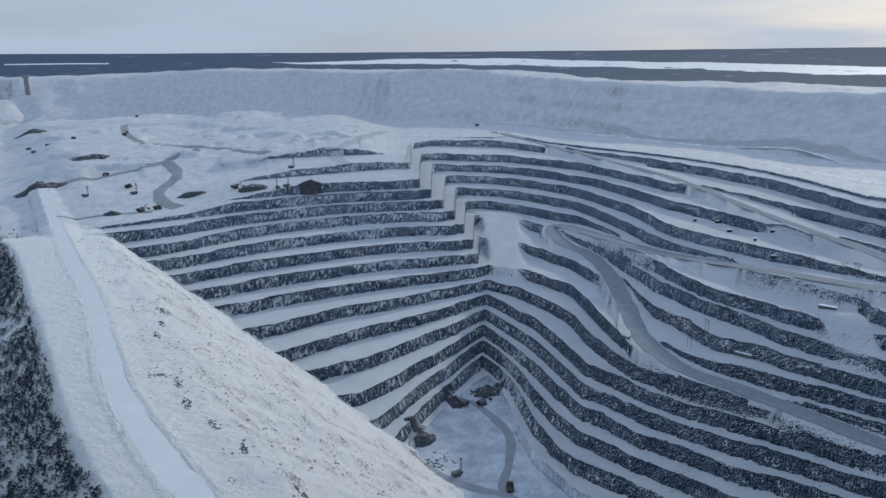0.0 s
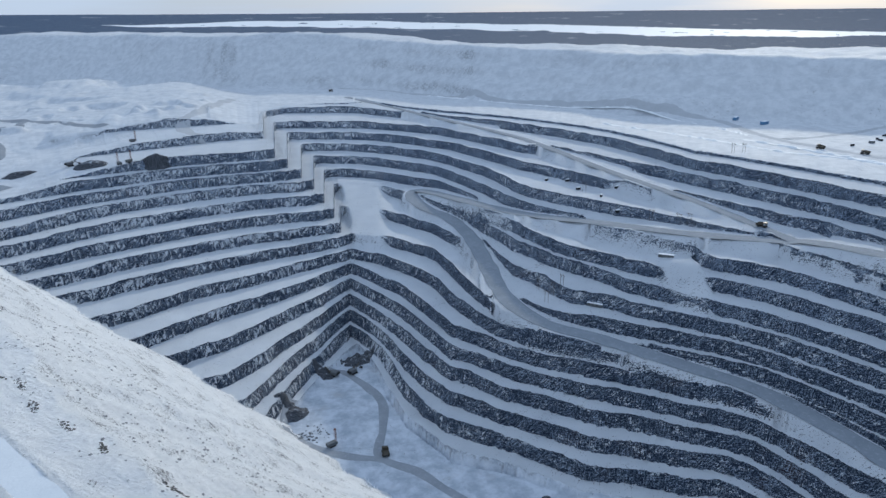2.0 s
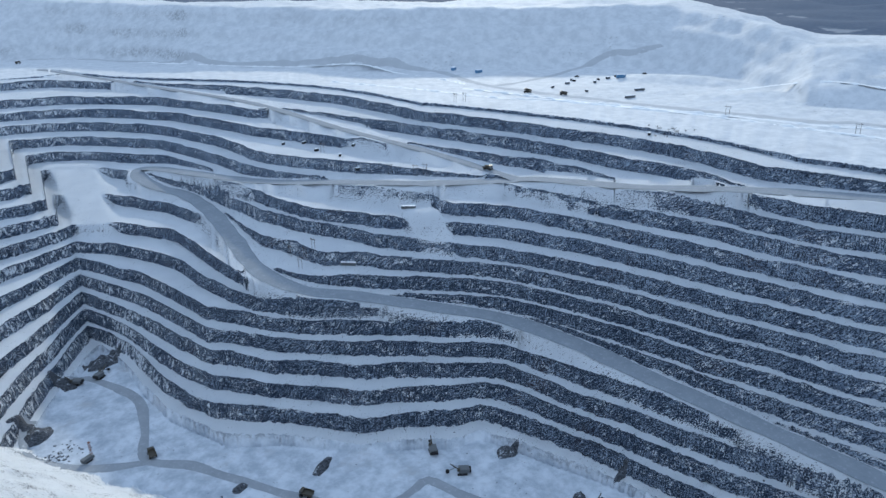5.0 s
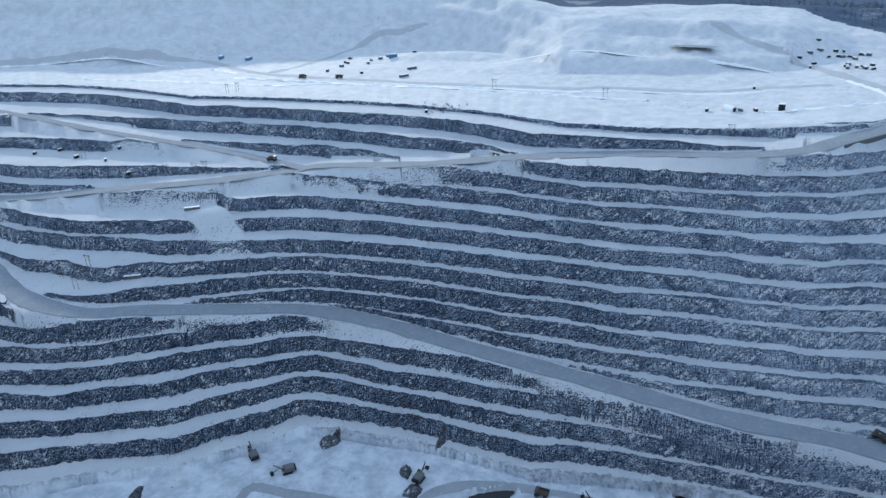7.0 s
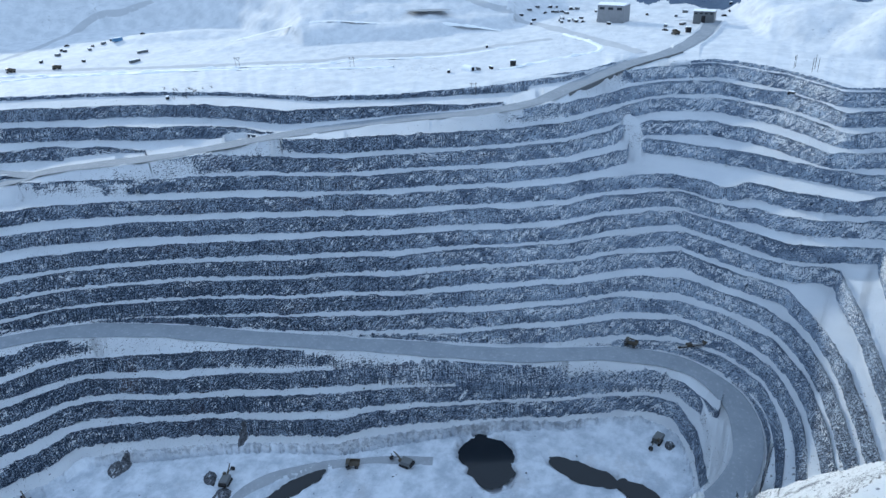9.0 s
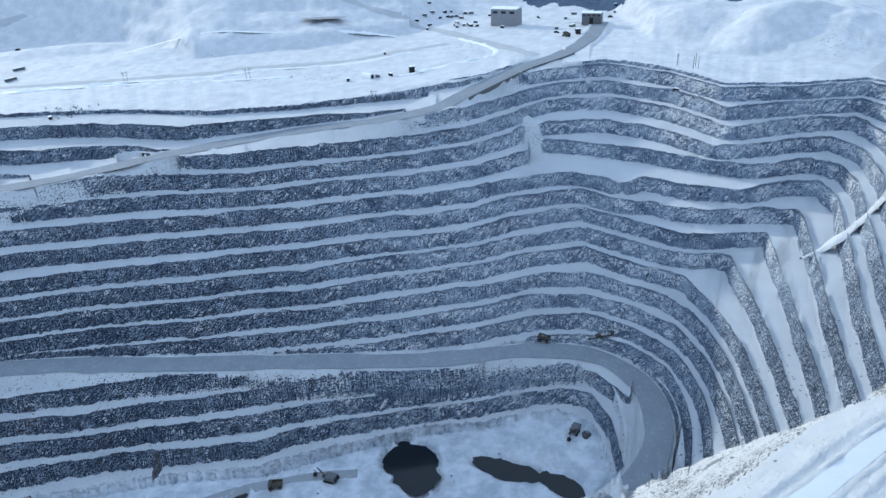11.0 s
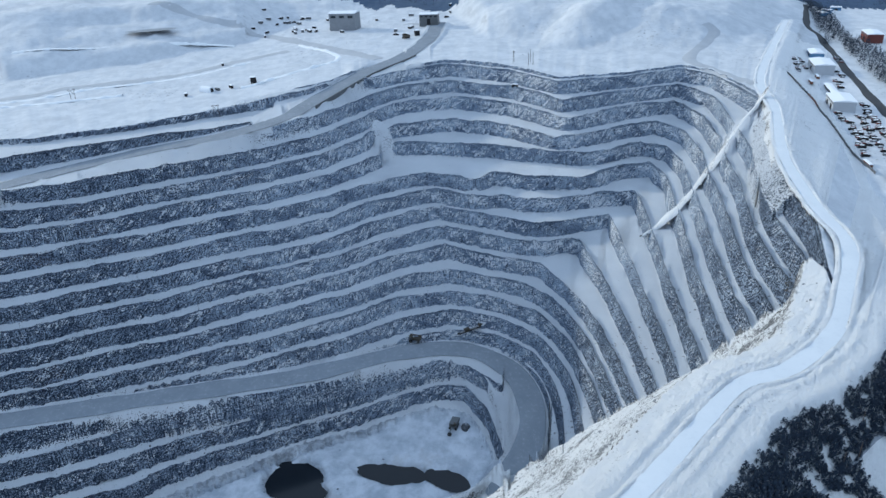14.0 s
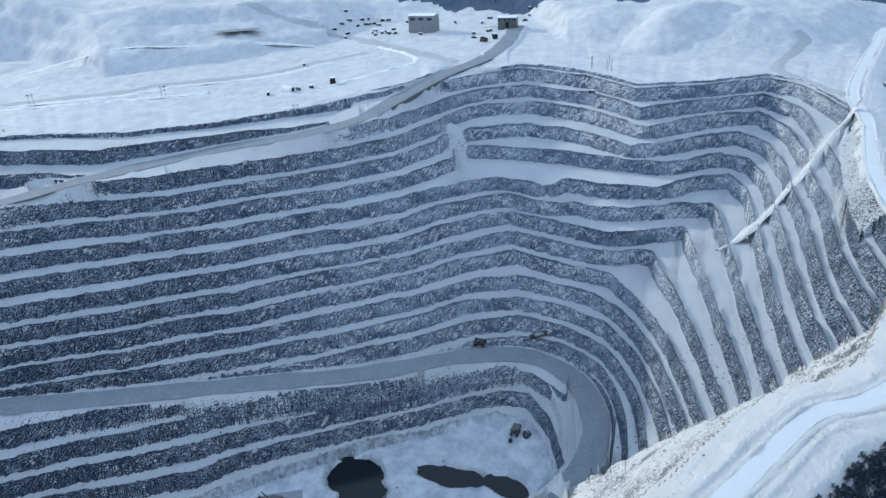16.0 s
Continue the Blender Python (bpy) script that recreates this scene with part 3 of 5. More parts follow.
for field, half in ROADS:
    Z = carve(field, half)
Z = carve(road_field(SNOW_ROAD, 34), 7.0, 1.0, 0.8, 0.4)
D_ROAD = np.minimum(ROADS[0][0][0], ROADS[1][0][0])


def sheet(name, pick, material, label, kind="structure", parent=None, category=""):
    """The picked cells of the ground sheet as one mesh."""
    ci, cj = np.nonzero(pick)
    if len(ci) == 0:
        return None
    h, w = PX.shape
    quads = np.stack([ci * w + cj, (ci + 1) * w + cj, (ci + 1) * w + (cj + 1) % w, ci * w + (cj + 1) % w], 1)
    used, inv = np.unique(quads, return_inverse=True)
    co = np.stack([PX.ravel()[used], PY.ravel()[used], PZ.ravel()[used]], 1)
    ob = mesh_object(name, co, inv.reshape(-1, 4), material, label, kind, parent, category)
    if name == "pit_bench":
        uv = np.stack([PU.ravel()[used], PZ.ravel()[used]], 1)[inv.ravel()]
        ob.data.polygons.foreach_set("use_smooth", ~PC[ci, cj])
        ob.data.uv_layers.new(name="wall").data.foreach_set("uv", uv.astype(np.float32).ravel())
    return ob


def mesh_object(name, co, quads, material, label="", kind="", parent=None, category="", shade=True):
    me = bpy.data.meshes.new(name)
    n = quads.shape[1]
    me.vertices.add(len(co))
    me.vertices.foreach_set("co", np.asarray(co, np.float32).ravel())
    me.loops.add(quads.size)
    me.loops.foreach_set("vertex_index", quads.astype(np.int32).ravel())
    me.polygons.add(len(quads))
    me.polygons.foreach_set("loop_start", np.arange(0, quads.size, n, dtype=np.int32))
    me.polygons.foreach_set("use_smooth", np.full(len(quads), shade))
    me.update(calc_edges=True)
    me.materials.append(material)
    ob = new(name, me)
    if parent:
        ob.parent = parent
    return tagged(ob, label, category, "", kind)


# ---- the ground sheet: rings whose rows lie on the crests and toes of the benches ----
def sample(field, x, y):
    """A field of the height grid, read between its points."""
    j = np.clip(np.searchsorted(GX, x) - 1, 0, len(GX) - 2)
    i = np.clip(np.searchsorted(GY, y) - 1, 0, len(GY) - 2)
    u = np.clip((x - GX[j]) / (GX[j + 1] - GX[j]), 0, 1)
    v = np.clip((y - GY[i]) / (GY[i + 1] - GY[i]), 0, 1)
    return (field[i, j] * (1 - u) + field[i, j + 1] * u) * (1 - v) + (field[i + 1, j] * (1 - u) + field[i + 1, j + 1] * u) * v


TH = np.concatenate([np.arange(-46, -33.5, 0.25), np.arange(-33.5, 126, 0.093), np.arange(126, 140, 0.16), np.arange(140, 314, 2.0)])
SN, CS = np.sin(np.radians(TH)), np.cos(np.radians(TH))
probe = np.concatenate([np.arange(90, 900, 1.2), np.arange(900, 1760, 2.4)])
LP = sample(LV, probe[:, None] * SN, probe[:, None] * CS)
LP = np.maximum.accumulate(LP, 0) + 1e-5 * np.arange(len(probe))[:, None]


def range_at(level):
    """Range at which the wall reaches a level (one per column) in every column."""
    return np.array([np.interp(level[c], LP[:, c], probe) for c in range(len(TH))])


def at_nose(r, level):
    """The western nose ends sharply: no column lies half-way between its two walls."""
    az = np.interp(level, [n[0] for n in NOSE_W], [n[1] for n in NOSE_W])
    lo, hi = np.interp([az - 0.8, az + 0.6], TH, r)
    if hi - lo < 60:
        return r
    zone = np.abs(TH - az) < 0.8
    return np.where(zone & (r < (lo + hi) / 2), lo + 0.12 * (r - lo), np.where(zone, hi + 0.12 * (r - hi), r))


BOTTOM, TOP = -14, 2
rows, heights, kinds, runs, crag = [], [], [], [], []
full = np.ones(len(TH))
r_floor = range_at(full * (FLOOR + 0.7))
arc = TH * 9.0
last = r_floor
rows.append(r_floor)
heights.append(full * FLOOR)
kinds.append(-99)
runs.append(full * 0)
crag.append(full < 0)


def wall_run_of(r):
    """Length along a crest, and its direction in every column."""
    pad = np.pad(r, 6, mode="edge")
    r = np.convolve(pad, np.ones(13) / 13, "valid")
    x, y = r * SN, r * CS
    s_ = np.concatenate([[0.0], np.cumsum(np.hypot(np.diff(x), np.diff(y)))])
    dx, dy = np.gradient(x), np.gradient(y)
    n_ = np.maximum(np.hypot(dx, dy), 1e-6)
    return s_, dx / n_ * SN + dy / n_ * CS


for k in range(BOTTOM, TOP + 1):
    crest0 = range_at(full * max(STEP * k, FLOOR + 0.8))
    crest1 = range_at(full * (STEP * (k + 1)))
    wd = sample(width, crest1 * SN, crest1 * CS)
    toe = range_at(STEP * (k + 1 - wd))
    inx, iny = (crest1 - 3) * SN, (crest1 - 3) * CS
    gx1, gy1 = sample(gx_, inx, iny), sample(gy_, inx, iny)
    askew = np.clip(np.hypot(gx1, gy1) / np.maximum(gx1 * SN + gy1 * CS, 1e-4), 1, 7)
    crest0, crest1 = at_nose(crest0, STEP * k), at_nose(crest1, STEP * (k + 1))
    toe = np.clip(at_nose(toe, STEP * (k + 0.7)), np.maximum(crest0, crest1 - 5.2 * askew), crest1)
    z0, z1 = max(STEP * k, FLOOR), STEP * (k + 1)
    length, lean = wall_run_of(crest1)
    # snowy berm, then the broken face: slanting joints, spalls and small shelves
    gap = toe - crest0
    for q in range(6):
        f = q / 5
        edge_row = q in (0, 5)
        rough = fbm(arc * 1.5, full * (7.0 * k + 2.3 * q), 5.0, 4, 101)
        rough = rough + (0.9 * fbm(length, full * (3.0 * k + q), 2.6, 2, 121) if edge_row else 0.0)
        drift = 0.25 * fbm(arc * 1.5, full * (7.0 * k + f), 9.0, 3, 103) + (0.55 * np.clip(rough + 0.1, 0, 1) if edge_row else 0.0)
        # crest raised to give the faces their share of the camera's view
        crest_lift = np.clip(1.2 + 2.2 * fbm(length, full * 5.0 * k, 24.0, 3, 105), 0.2, 2.2) * np.clip(gap / 8.0, 0, 1) if q == 0 and k > BOTTOM else 0.0
        rows.append(crest0 + gap * f + rough * (1.7, 0.4, 0.3, 0.3, 0.8, 2.2)[q])
        heights.append(full * (z0 + 0.7 * f) + drift + crest_lift)
        kinds.append(k)
        runs.append(length + (rows[-1] - crest1) * lean)
        crag.append(full * 0 + q == 5)
    wall_run = crest1 - toe
    wide_ = np.clip(wall_run / 4.0, 0.1, 1.0)
    for q, f in enumerate((0.08, 0.19, 0.30, 0.42, 0.54, 0.66, 0.78, 0.88, 0.95)):
        up = z0 + (z1 - z0) * f
        here = length + (toe + wall_run * f - crest1) * lean
        slant = fbm(here - 1.0 * up, full * 0.35 * up, 3.4, 4, 107)
        block = fbm(here + 0.5 * up, full * 1.1 * up, 10.0, 3, 109)
        rib = np.abs(fbm(here, full * (0.05 * up + 3.0 * k), 5.5, 3, 113))
        push = np.clip(1.7 * slant + 2.2 * block + 2.4 * (rib - 0.2), -1.9, 1.9) * wide_ * (1.15 - 0.6 * f)
        rows.append(toe + wall_run * f ** 1.25 + push)
        heights.append(full * up + 0.9 * slant)
        kinds.append(k)
        runs.append(here)
        crag.append(full > 0)
last = range_at(full * (STEP * (TOP + 1)))
rows.append(last)
heights.append(full * STEP * (TOP + 1))
kinds.append(TOP)
runs.append(wall_run_of(last)[0])
crag.append(full < 0)
inner = [full * r for r in (0.05, 20.0, 45.0, 70.0, 95.0)] + [110 + (np.maximum(r_floor, 118) - 110) * f for f in np.linspace(0, 1, 155, endpoint=False)]
outer_rows = []
rim_out = np.interp(np.where(TH > 230, TH - 360, TH), [a for a, r in CRESTS[25.0]], [r for a, r in CRESTS[25.0]]) + 75
wide_rim = np.max([np.roll(rim_out, j) for j in range(-30, 31)], 0)
rim_out = np.mean([np.roll(wide_rim, j) for j in range(-24, 25)], 0)
step_out, at = 4.0, rim_out
for q in range(150):
    at = at + np.minimum(step_out, 60) * np.maximum(1.0, (3450 - rim_out) / 2750)
    outer_rows.append(at)
    step_out *= 1.018


def even(r):
    """Evens out the crest lines where the sight line runs along the eastern embankment."""
    w = smooth((TH - 113.5) / 2) * smooth((126 - TH) / 1)
    pad = np.pad(r, 12, mode="edge")
    mean = np.convolve(pad, np.hanning(27)[1:-1] / np.hanning(27).sum(), "valid")
    return r + (mean - r) * w


PR = np.array(inner + [even(np.minimum(r, rim_out - 2)) for r in rows] + outer_rows)
n_in, n_wall = len(inner), len(rows)
for i in range(1, len(PR)):
    PR[i] = np.maximum(PR[i], PR[i - 1] + 0.12)
PX, PY = PR * SN, PR * CS
PWALL = np.vstack([np.full((n_in, len(TH)), FLOOR), np.array(heights), np.full((len(outer_rows), len(TH)), 500.0)])
PU = np.vstack([np.zeros((n_in, len(TH))), np.array(runs), np.zeros((len(outer_rows), len(TH)))])
PC = np.vstack([np.zeros((n_in, len(TH)), bool), np.array(crag), np.zeros((len(outer_rows), len(TH)), bool)])
PK = np.array([-99] * n_in + kinds + [99] * len(outer_rows))
S = {n: sample(f, PX, PY) for n, f in (("fill", fill), ("LV", LV), ("land", land), ("near", near), ("BD", BD), ("RG", RG), ("outer", outer), ("lower", lower), ("H2", H2), ("flat", np.where(ZONE_NEAR, 1.0, 0.0)))}
PWALL = PWALL + (np.minimum(S["LV"], 60) - PWALL) * S["fill"]
for (dist, rz), half in ROADS:
    dd, hh = sample(np.minimum(dist, 200), PX, PY), sample(rz, PX, PY)
    by = (dd < 40) & (S["LV"] > FLOOR + 1)
    PWALL = np.where(by & (S["LV"] > hh), np.maximum(PWALL, hh), np.where(by, np.minimum(PWALL, hh), PWALL))
PZ = np.minimum(PWALL, S["land"])
PZ = np.where((S["BD"] > 0) & (S["flat"] > 0.5), np.maximum(PZ, S["near"]), PZ)
# everywhere off the walls the height grid itself is good enough
grid_z = sample(Z, PX, PY)
off = (PK[:, None] == -99) | (PK[:, None] == 99) | (S["BD"] <= 0) | (S["near"] > PZ - 0.5) | (S["RG"] > 1000) & (S["BD"] < 75) & (S["BD"] > -400)
PZ = np.where(off, grid_z, PZ)
for field, half in ROADS:
    dd, hh = sample(np.minimum(field[0], 200), PX, PY), sample(field[1], PX, PY)
    out = np.clip(dd - half - 1.5, 0, None)
    gentle = smooth((hh + 62) / 6) * smooth((-4 - hh) / 6)
    hi, lo = hh + out * 3.5, hh - np.clip(out - 2.0, 0, None) * (2.2 - gentle + 0.4 * S["H2"])
    lip = 1.0 * smooth(1 - np.abs(out - 1.6) / 1.6) * (out > 0)
    PZ = np.where((dd < half + 10 + 7 * gentle) & ((PK[:, None] != -99) | (dd < half)), np.clip(PZ, lo, hi) + lip, PZ)

# snow-covered shoulder between the eastern crest and the embankment road
shoulder = (PX > 397) & (PX < 581) & (S["BD"] > 4) & (S["BD"] < 17) & (PK[:, None] != -99)
PZ = np.where(shoulder, sample(BH, PX, PY) - 0.8 - np.clip(S["BD"] - 5, 0, None) * 1.15, PZ)
# gullies, slumps and wind crust of the rubble slope
loose = sample(np.where(SLOPE_ZONE, smooth((BD - 12) / 16), 0.0), PX, PY)
pa, pd = -0.59 * PX + 0.81 * PY, 0.81 * PX + 0.59 * PY
PZ += loose * (4.5 * np.abs(fbm(pa, 0.10 * pd, 18, 3, 43)) + 1.6 * fbm(PX, PY, 13, 3, 45) - 0.4)


def mid(a):
    return (a[:-1, :-1] + a[1:, :-1] + a[:-1, 1:] + a[1:, 1:]) / 4


def cell(a):
    b = np.roll(a, -1, 1)
    return (a[:-1] + a[1:] + b[:-1] + b[1:]) / 4


TD = np.where(TH > 230, TH - 360, TH)
mZ, mR, mA, mD = cell(PZ), cell(PR), np.repeat(TD[None], len(PR) - 1, 0), cell(S["BD"])
slope_cells = cell(sample(SLOPE_ZONE.astype(float), PX, PY)) > 0.5
wood_edge = np.interp(mA, [70, 76, 82, 90, 100, 111, 120, 140], [1515, 1428, 1295, 1175, 1090, 1170, 1285, 1340])
outside = (mD < -40) & (mR < 1300) & ~slope_cells
top_range = cell(sample(dz[2], PX, PY))
forest_cells = (mR > top_range * 1.3) & (mA < 70) | (mA >= 70) & (mR > wood_edge + 60 * cell(sample(H1, PX, PY)))
forest_cells &= ~outside
row_k = np.repeat(PK[:-1, None], len(TH), 1)
walls_here = cell(PWALL) < cell(S["land"]) + 4
in_pit = (row_k < 99) & walls_here & ~slope_cells & ~outside & ~forest_cells & (mD > 0)
floor_cells = in_pit & (row_k == -99)
bench_cells = in_pit & ~floor_cells
open_cells = ~(slope_cells | in_pit | forest_cells)

pit = tagged(new("open_pit"), "terraced open-pit mine with snow-covered rock benches", "mine", kind="structure")
for k in range(BOTTOM, TOP + 1):
    sheet("pit_bench", bench_cells & (row_k == k), M_BENCH, "frost-streaked dark rock face, tinted for haze, with a snowy ledge", "structure", pit)
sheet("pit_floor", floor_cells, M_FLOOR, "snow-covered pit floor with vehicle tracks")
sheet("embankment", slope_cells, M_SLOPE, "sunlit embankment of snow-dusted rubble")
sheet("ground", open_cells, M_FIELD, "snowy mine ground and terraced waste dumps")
sheet("forest_ground", forest_cells, M_FOREST, "dark winter forest floor, haze painted in", "structure")


# ---- far country up to the horizon ----
def far_country():
    az = np.radians(np.concatenate([np.arange(-180, -46, 3.0), np.arange(-46, 128, 0.22), np.arange(128, 181, 2.0), [180.0]]))
    deg = np.degrees(np.repeat(az[None], 150, 0))
    A = np.radians(deg)
    near_r = np.interp(deg, [-60, -40, -20, -4, 5, 14, 60], [3350, 3350, 3150, 2620, 2500, 2250, 2250])
    near_d = np.interp(deg, [-60, -40, -20, -4, 5, 14, 29, 45, 60], [1.5, 1.5, 1.25, 1.2, 1.6, 2.3, 3.2, 4.6, 5.2])
    t = np.repeat(np.linspace(0, 1, 150)[:, None], len(az), 1)
    R = near_r + (4930 - near_r) * t
    D = near_d + (-0.50 - near_d) * t
    hills = 0.04 * fbm(deg, R / 160.0, 7, 4, 71) * smooth((1.5 - D) / 1.0)
    zz = 182 - R * np.tan(np.radians(D - hills))
    co = np.stack([R * np.sin(A), R * np.cos(A), zz], -1)
    w = len(az)
    i, j = np.meshgrid(np.arange(149), np.arange(w - 1), indexing="ij")
    q = np.stack([i * w + j, (i + 1) * w + j, (i + 1) * w + j + 1, i * w + j + 1], -1).reshape(-1, 4)
    ad, dd = deg[:-1, :-1].ravel(), mid(D).ravel()
    wob = 0.16 * fbm(ad, dd * 12, 3.2, 4, 81)
    hi = np.interp(ad, [-13, -5, 4, 30, 40], [0.25, 0.06, 0.02, 0.75, 1.0])
    lo = np.interp(ad, [-13, -5, 4, 18, 27, 40], [0.30, 0.42, 0.48, 0.85, 1.25, 1.3])
    lake = (ad > -13.2) & (ad < 45) & (dd + 0.5 * wob > hi) & (dd + wob < lo)
    isle = vnoise(ad / 0.9, dd / 0.07, 91) > 0.40
    lake &= ~isle
    lake |= (ad > -31) & (ad < -24.5) & (np.abs(dd - 0.16 - 0.2 * wob) < 0.035)
    flat = co.reshape(-1, 3)
    for name, pick, mat, label in (("forest_plain", ~lake, M_FOREST, "endless dark boreal forest with haze in its colour"), ("frozen_lake", lake, M_LAKE, "frozen snow-covered lake with wooded islands")):
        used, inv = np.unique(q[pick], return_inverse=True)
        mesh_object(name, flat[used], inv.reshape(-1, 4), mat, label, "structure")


far_country()


# ---- road surfaces ----
def ribbon(name, points, half, material, label, lift=0.55, crown=0.15, kind="structure", narrow=0.0):
    p = spline(points, 5)
    half = half - narrow * smooth((100 - p[:, 1]) / 150)
    d = np.gradient(p[:, :2], axis=0)
    d /= np.linalg.norm(d, axis=1)[:, None]
    side = np.stack([d[:, 1], -d[:, 0]], 1)
    u = np.linspace(-1, 1, 9)
    n = len(p)
    wob = half * (1 + 0.05 * np.sin(np.arange(n) * 0.37) + 0.04 * np.sin(np.arange(n) * 0.83) + 0.10 * fbm(np.arange(n) * 5.0, 0.0 * np.arange(n), 30, 3, 77))
    co = np.zeros((n, 9, 3))
    co[:, :, :2] = p[:, None, :2] + side[:, None, :] * (u[None, :, None] * wob[:, None, None])
    co[:, :, 2] = p[:, None, 2] + lift + crown * (1 - u ** 2)[None, :]
    i, j = np.meshgrid(np.arange(n - 1), np.arange(8), indexing="ij")
    q = np.stack([i * 9 + j, i * 9 + j + 1, (i + 1) * 9 + j + 1, (i + 1) * 9 + j], -1).reshape(-1, 4)
    return mesh_object(name, co.reshape(-1, 3), q, material, label, kind)


ribbon("haul_road", ROAD_MAIN, 10.0, M_ROAD, "wide grey gravel haul road winding down the pit")
ribbon("haul_road_upper", ROAD_UPPER, 7.0, M_ROAD, "grey gravel ramp joining the haul road")
ribbon("snow_road", SNOW_ROAD, 6.2, M_SNOWROAD, "ploughed pale blue snow track along the embankment", 0.3, 0.05, narrow=2.6)


def windrow(points, offset, seed, size=1.0, material=None, label="ploughed snow bank beside the snow road"):
    """A ploughed bank of snow along one edge of a road."""
    p = spline(points, 2.5)
    d = np.gradient(p[:, :2], axis=0)
    d /= np.linalg.norm(d, axis=1)[:, None]
    side = np.stack([d[:, 1], -d[:, 0]], 1)
    run = np.arange(len(p)) * 2.5
    off = offset - np.sign(offset) * (2.6 * smooth((100 - p[:, 1]) / 150) if size == 1.0 else 0.0) + 0.9 * fbm(run, 0 * run, 30, 3, seed)
    tall = 0.35 + 1.5 * fbm(run, 0 * run + 5, 9, 3, seed + 1)
    prof = [(-1.7, -0.6), (-0.9, 0.45), (-0.1, 0.95), (0.6, 0.6), (1.5, -0.6)]
    co = np.zeros((len(p), 5, 3))
    for i, (u, h) in enumerate(prof):
        co[:, i, :2] = p[:, :2] + side * (off + u * 1.1 * size + 0.25 * fbm(run, 0 * run + i, 3, 2, seed + 2))[:, None]
        co[:, i, 2] = p[:, 2] + 0.15 + size * h * np.maximum(tall, 0.15)
    i, j = np.meshgrid(np.arange(len(p) - 1), np.arange(4), indexing="ij")
    q = np.stack([i * 5 + j, i * 5 + j + 1, (i + 1) * 5 + j + 1, (i + 1) * 5 + j], -1).reshape(-1, 4)
    return mesh_object("snow_windrow", co.reshape(-1, 3), q, material or M_SLOPE, label, "structure")


windrow(SNOW_ROAD, 7.2, 201)
windrow(SNOW_ROAD, -7.2, 211)

def snow_ridge():
    p = spline(CHUTE, 2.0)
    p = p[:int(0.84 * len(p))]
    d = np.gradient(p[:, :2], axis=0)
    d /= np.linalg.norm(d, axis=1)[:, None]
    side = np.stack([d[:, 1], -d[:, 0]], 1)
    run, u = np.arange(len(p)) * 2.0, np.linspace(-1, 1, 15)
    wide = np.interp(run, [0, 150, run[-1] - 25, run[-1]], [3.6, 5.5, 5.5, 1.0]) + 3 * fbm(run, 0 * run, 16, 3, 301)
    xy = p[:, None, :2] + side[:, None, :] * (u[None, :, None] * wide[:, None, None])
    base = sum(sample(LV, xy[..., 0] + 6 * ox, xy[..., 1] + 6 * oy) for ox, oy in ((0, 0), (1, 0), (-1, 0), (0, 1), (0, -1))) / 5
    pad = np.pad(base, ((7, 7), (0, 0)), mode="edge")
    base = np.maximum(base - 0.4, sum(pad[k:k + len(base)] for k in range(15)) / 15)
    zz = base + 1.1 - 2.6 * u[None, :] ** 2 + 1.0 * fbm(xy[..., 0], xy[..., 1], 9, 4, 303)
    co = np.concatenate([xy, zz[..., None]], -1)
    i, j = np.meshgrid(np.arange(len(p) - 1), np.arange(14), indexing="ij")
    q = np.stack([i * 15 + j, i * 15 + j + 1, (i + 1) * 15 + j + 1, (i + 1) * 15 + j], -1).reshape(-1, 4)
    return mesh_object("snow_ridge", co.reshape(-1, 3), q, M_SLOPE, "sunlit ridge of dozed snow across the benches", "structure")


snow_ridge()


# ---- building blocks for the things ----


def ore_material():
    """Broken dark ore, wind-dusted on its upper faces."""
    m = Nodes("crushed_dark_ore", 0.95)
    stone = m.mix(m.ramp(m.noise(1.6, 5, 0.75), 0.36, 0.64), (0.022, 0.024, 0.030), (0.11, 0.12, 0.14))
    dust = m.math("ADD", m.math("MULTIPLY", m.up(), 0.5), m.noise(5.0, 6, 0.75))
    m.bump(m.noise(1.2, 5, 0.7), 0.8, 0.8)
    return m.done(m.mix(m.ramp(dust, 0.98, 1.10, 0.0, 0.8), stone, (0.50, 0.54, 0.60)))


M_ORE = ore_material()
M_OUTCROP = plain_material("dark_frosted_outcrop", (0.16, 0.155, 0.15), 0.9, 0, 0.7, 1.5)
M_WATER = plain_material("black_pit_water", (0.012, 0.016, 0.022), 0.12, 0, 0.3, 20.0)
M_YELLOW = plain_material("dusty_yellow_paint", (0.075, 0.066, 0.052), 0.5, 0, 0.3, 1.5)
M_ORANGE = plain_material("faded_orange_paint", (0.20, 0.085, 0.055), 0.6, 0, 0.3, 1.5)
M_BLUE = plain_material("blue_sheet_metal", (0.12, 0.25, 0.42), 0.5, 0, 0.25, 3.0)
M_GREYSTEEL = plain_material("grey_steel", (0.16, 0.17, 0.18), 0.5, 0.4, 0.35, 1.0)
M_DARK = plain_material("black_rubber_and_iron", (0.025, 0.025, 0.028), 0.8, 0, 0.4, 0.8)
M_WHITEWALL = plain_material("white_sheet_wall", (0.52, 0.54, 0.57), 0.6, 0, 0.2, 5.0)
M_BRICK = plain_material("red_brick_wall", (0.17, 0.06, 0.05), 0.85, 0, 0.35, 1.2)
M_CONCRETE = plain_material("frosted_concrete", (0.30, 0.31, 0.33), 0.85, 0, 0.35, 4.0)
M_ROOFSNOW = plain_material("roof_snow", (0.84, 0.86, 0.89), 0.8, 0, 0.08, 6.0)
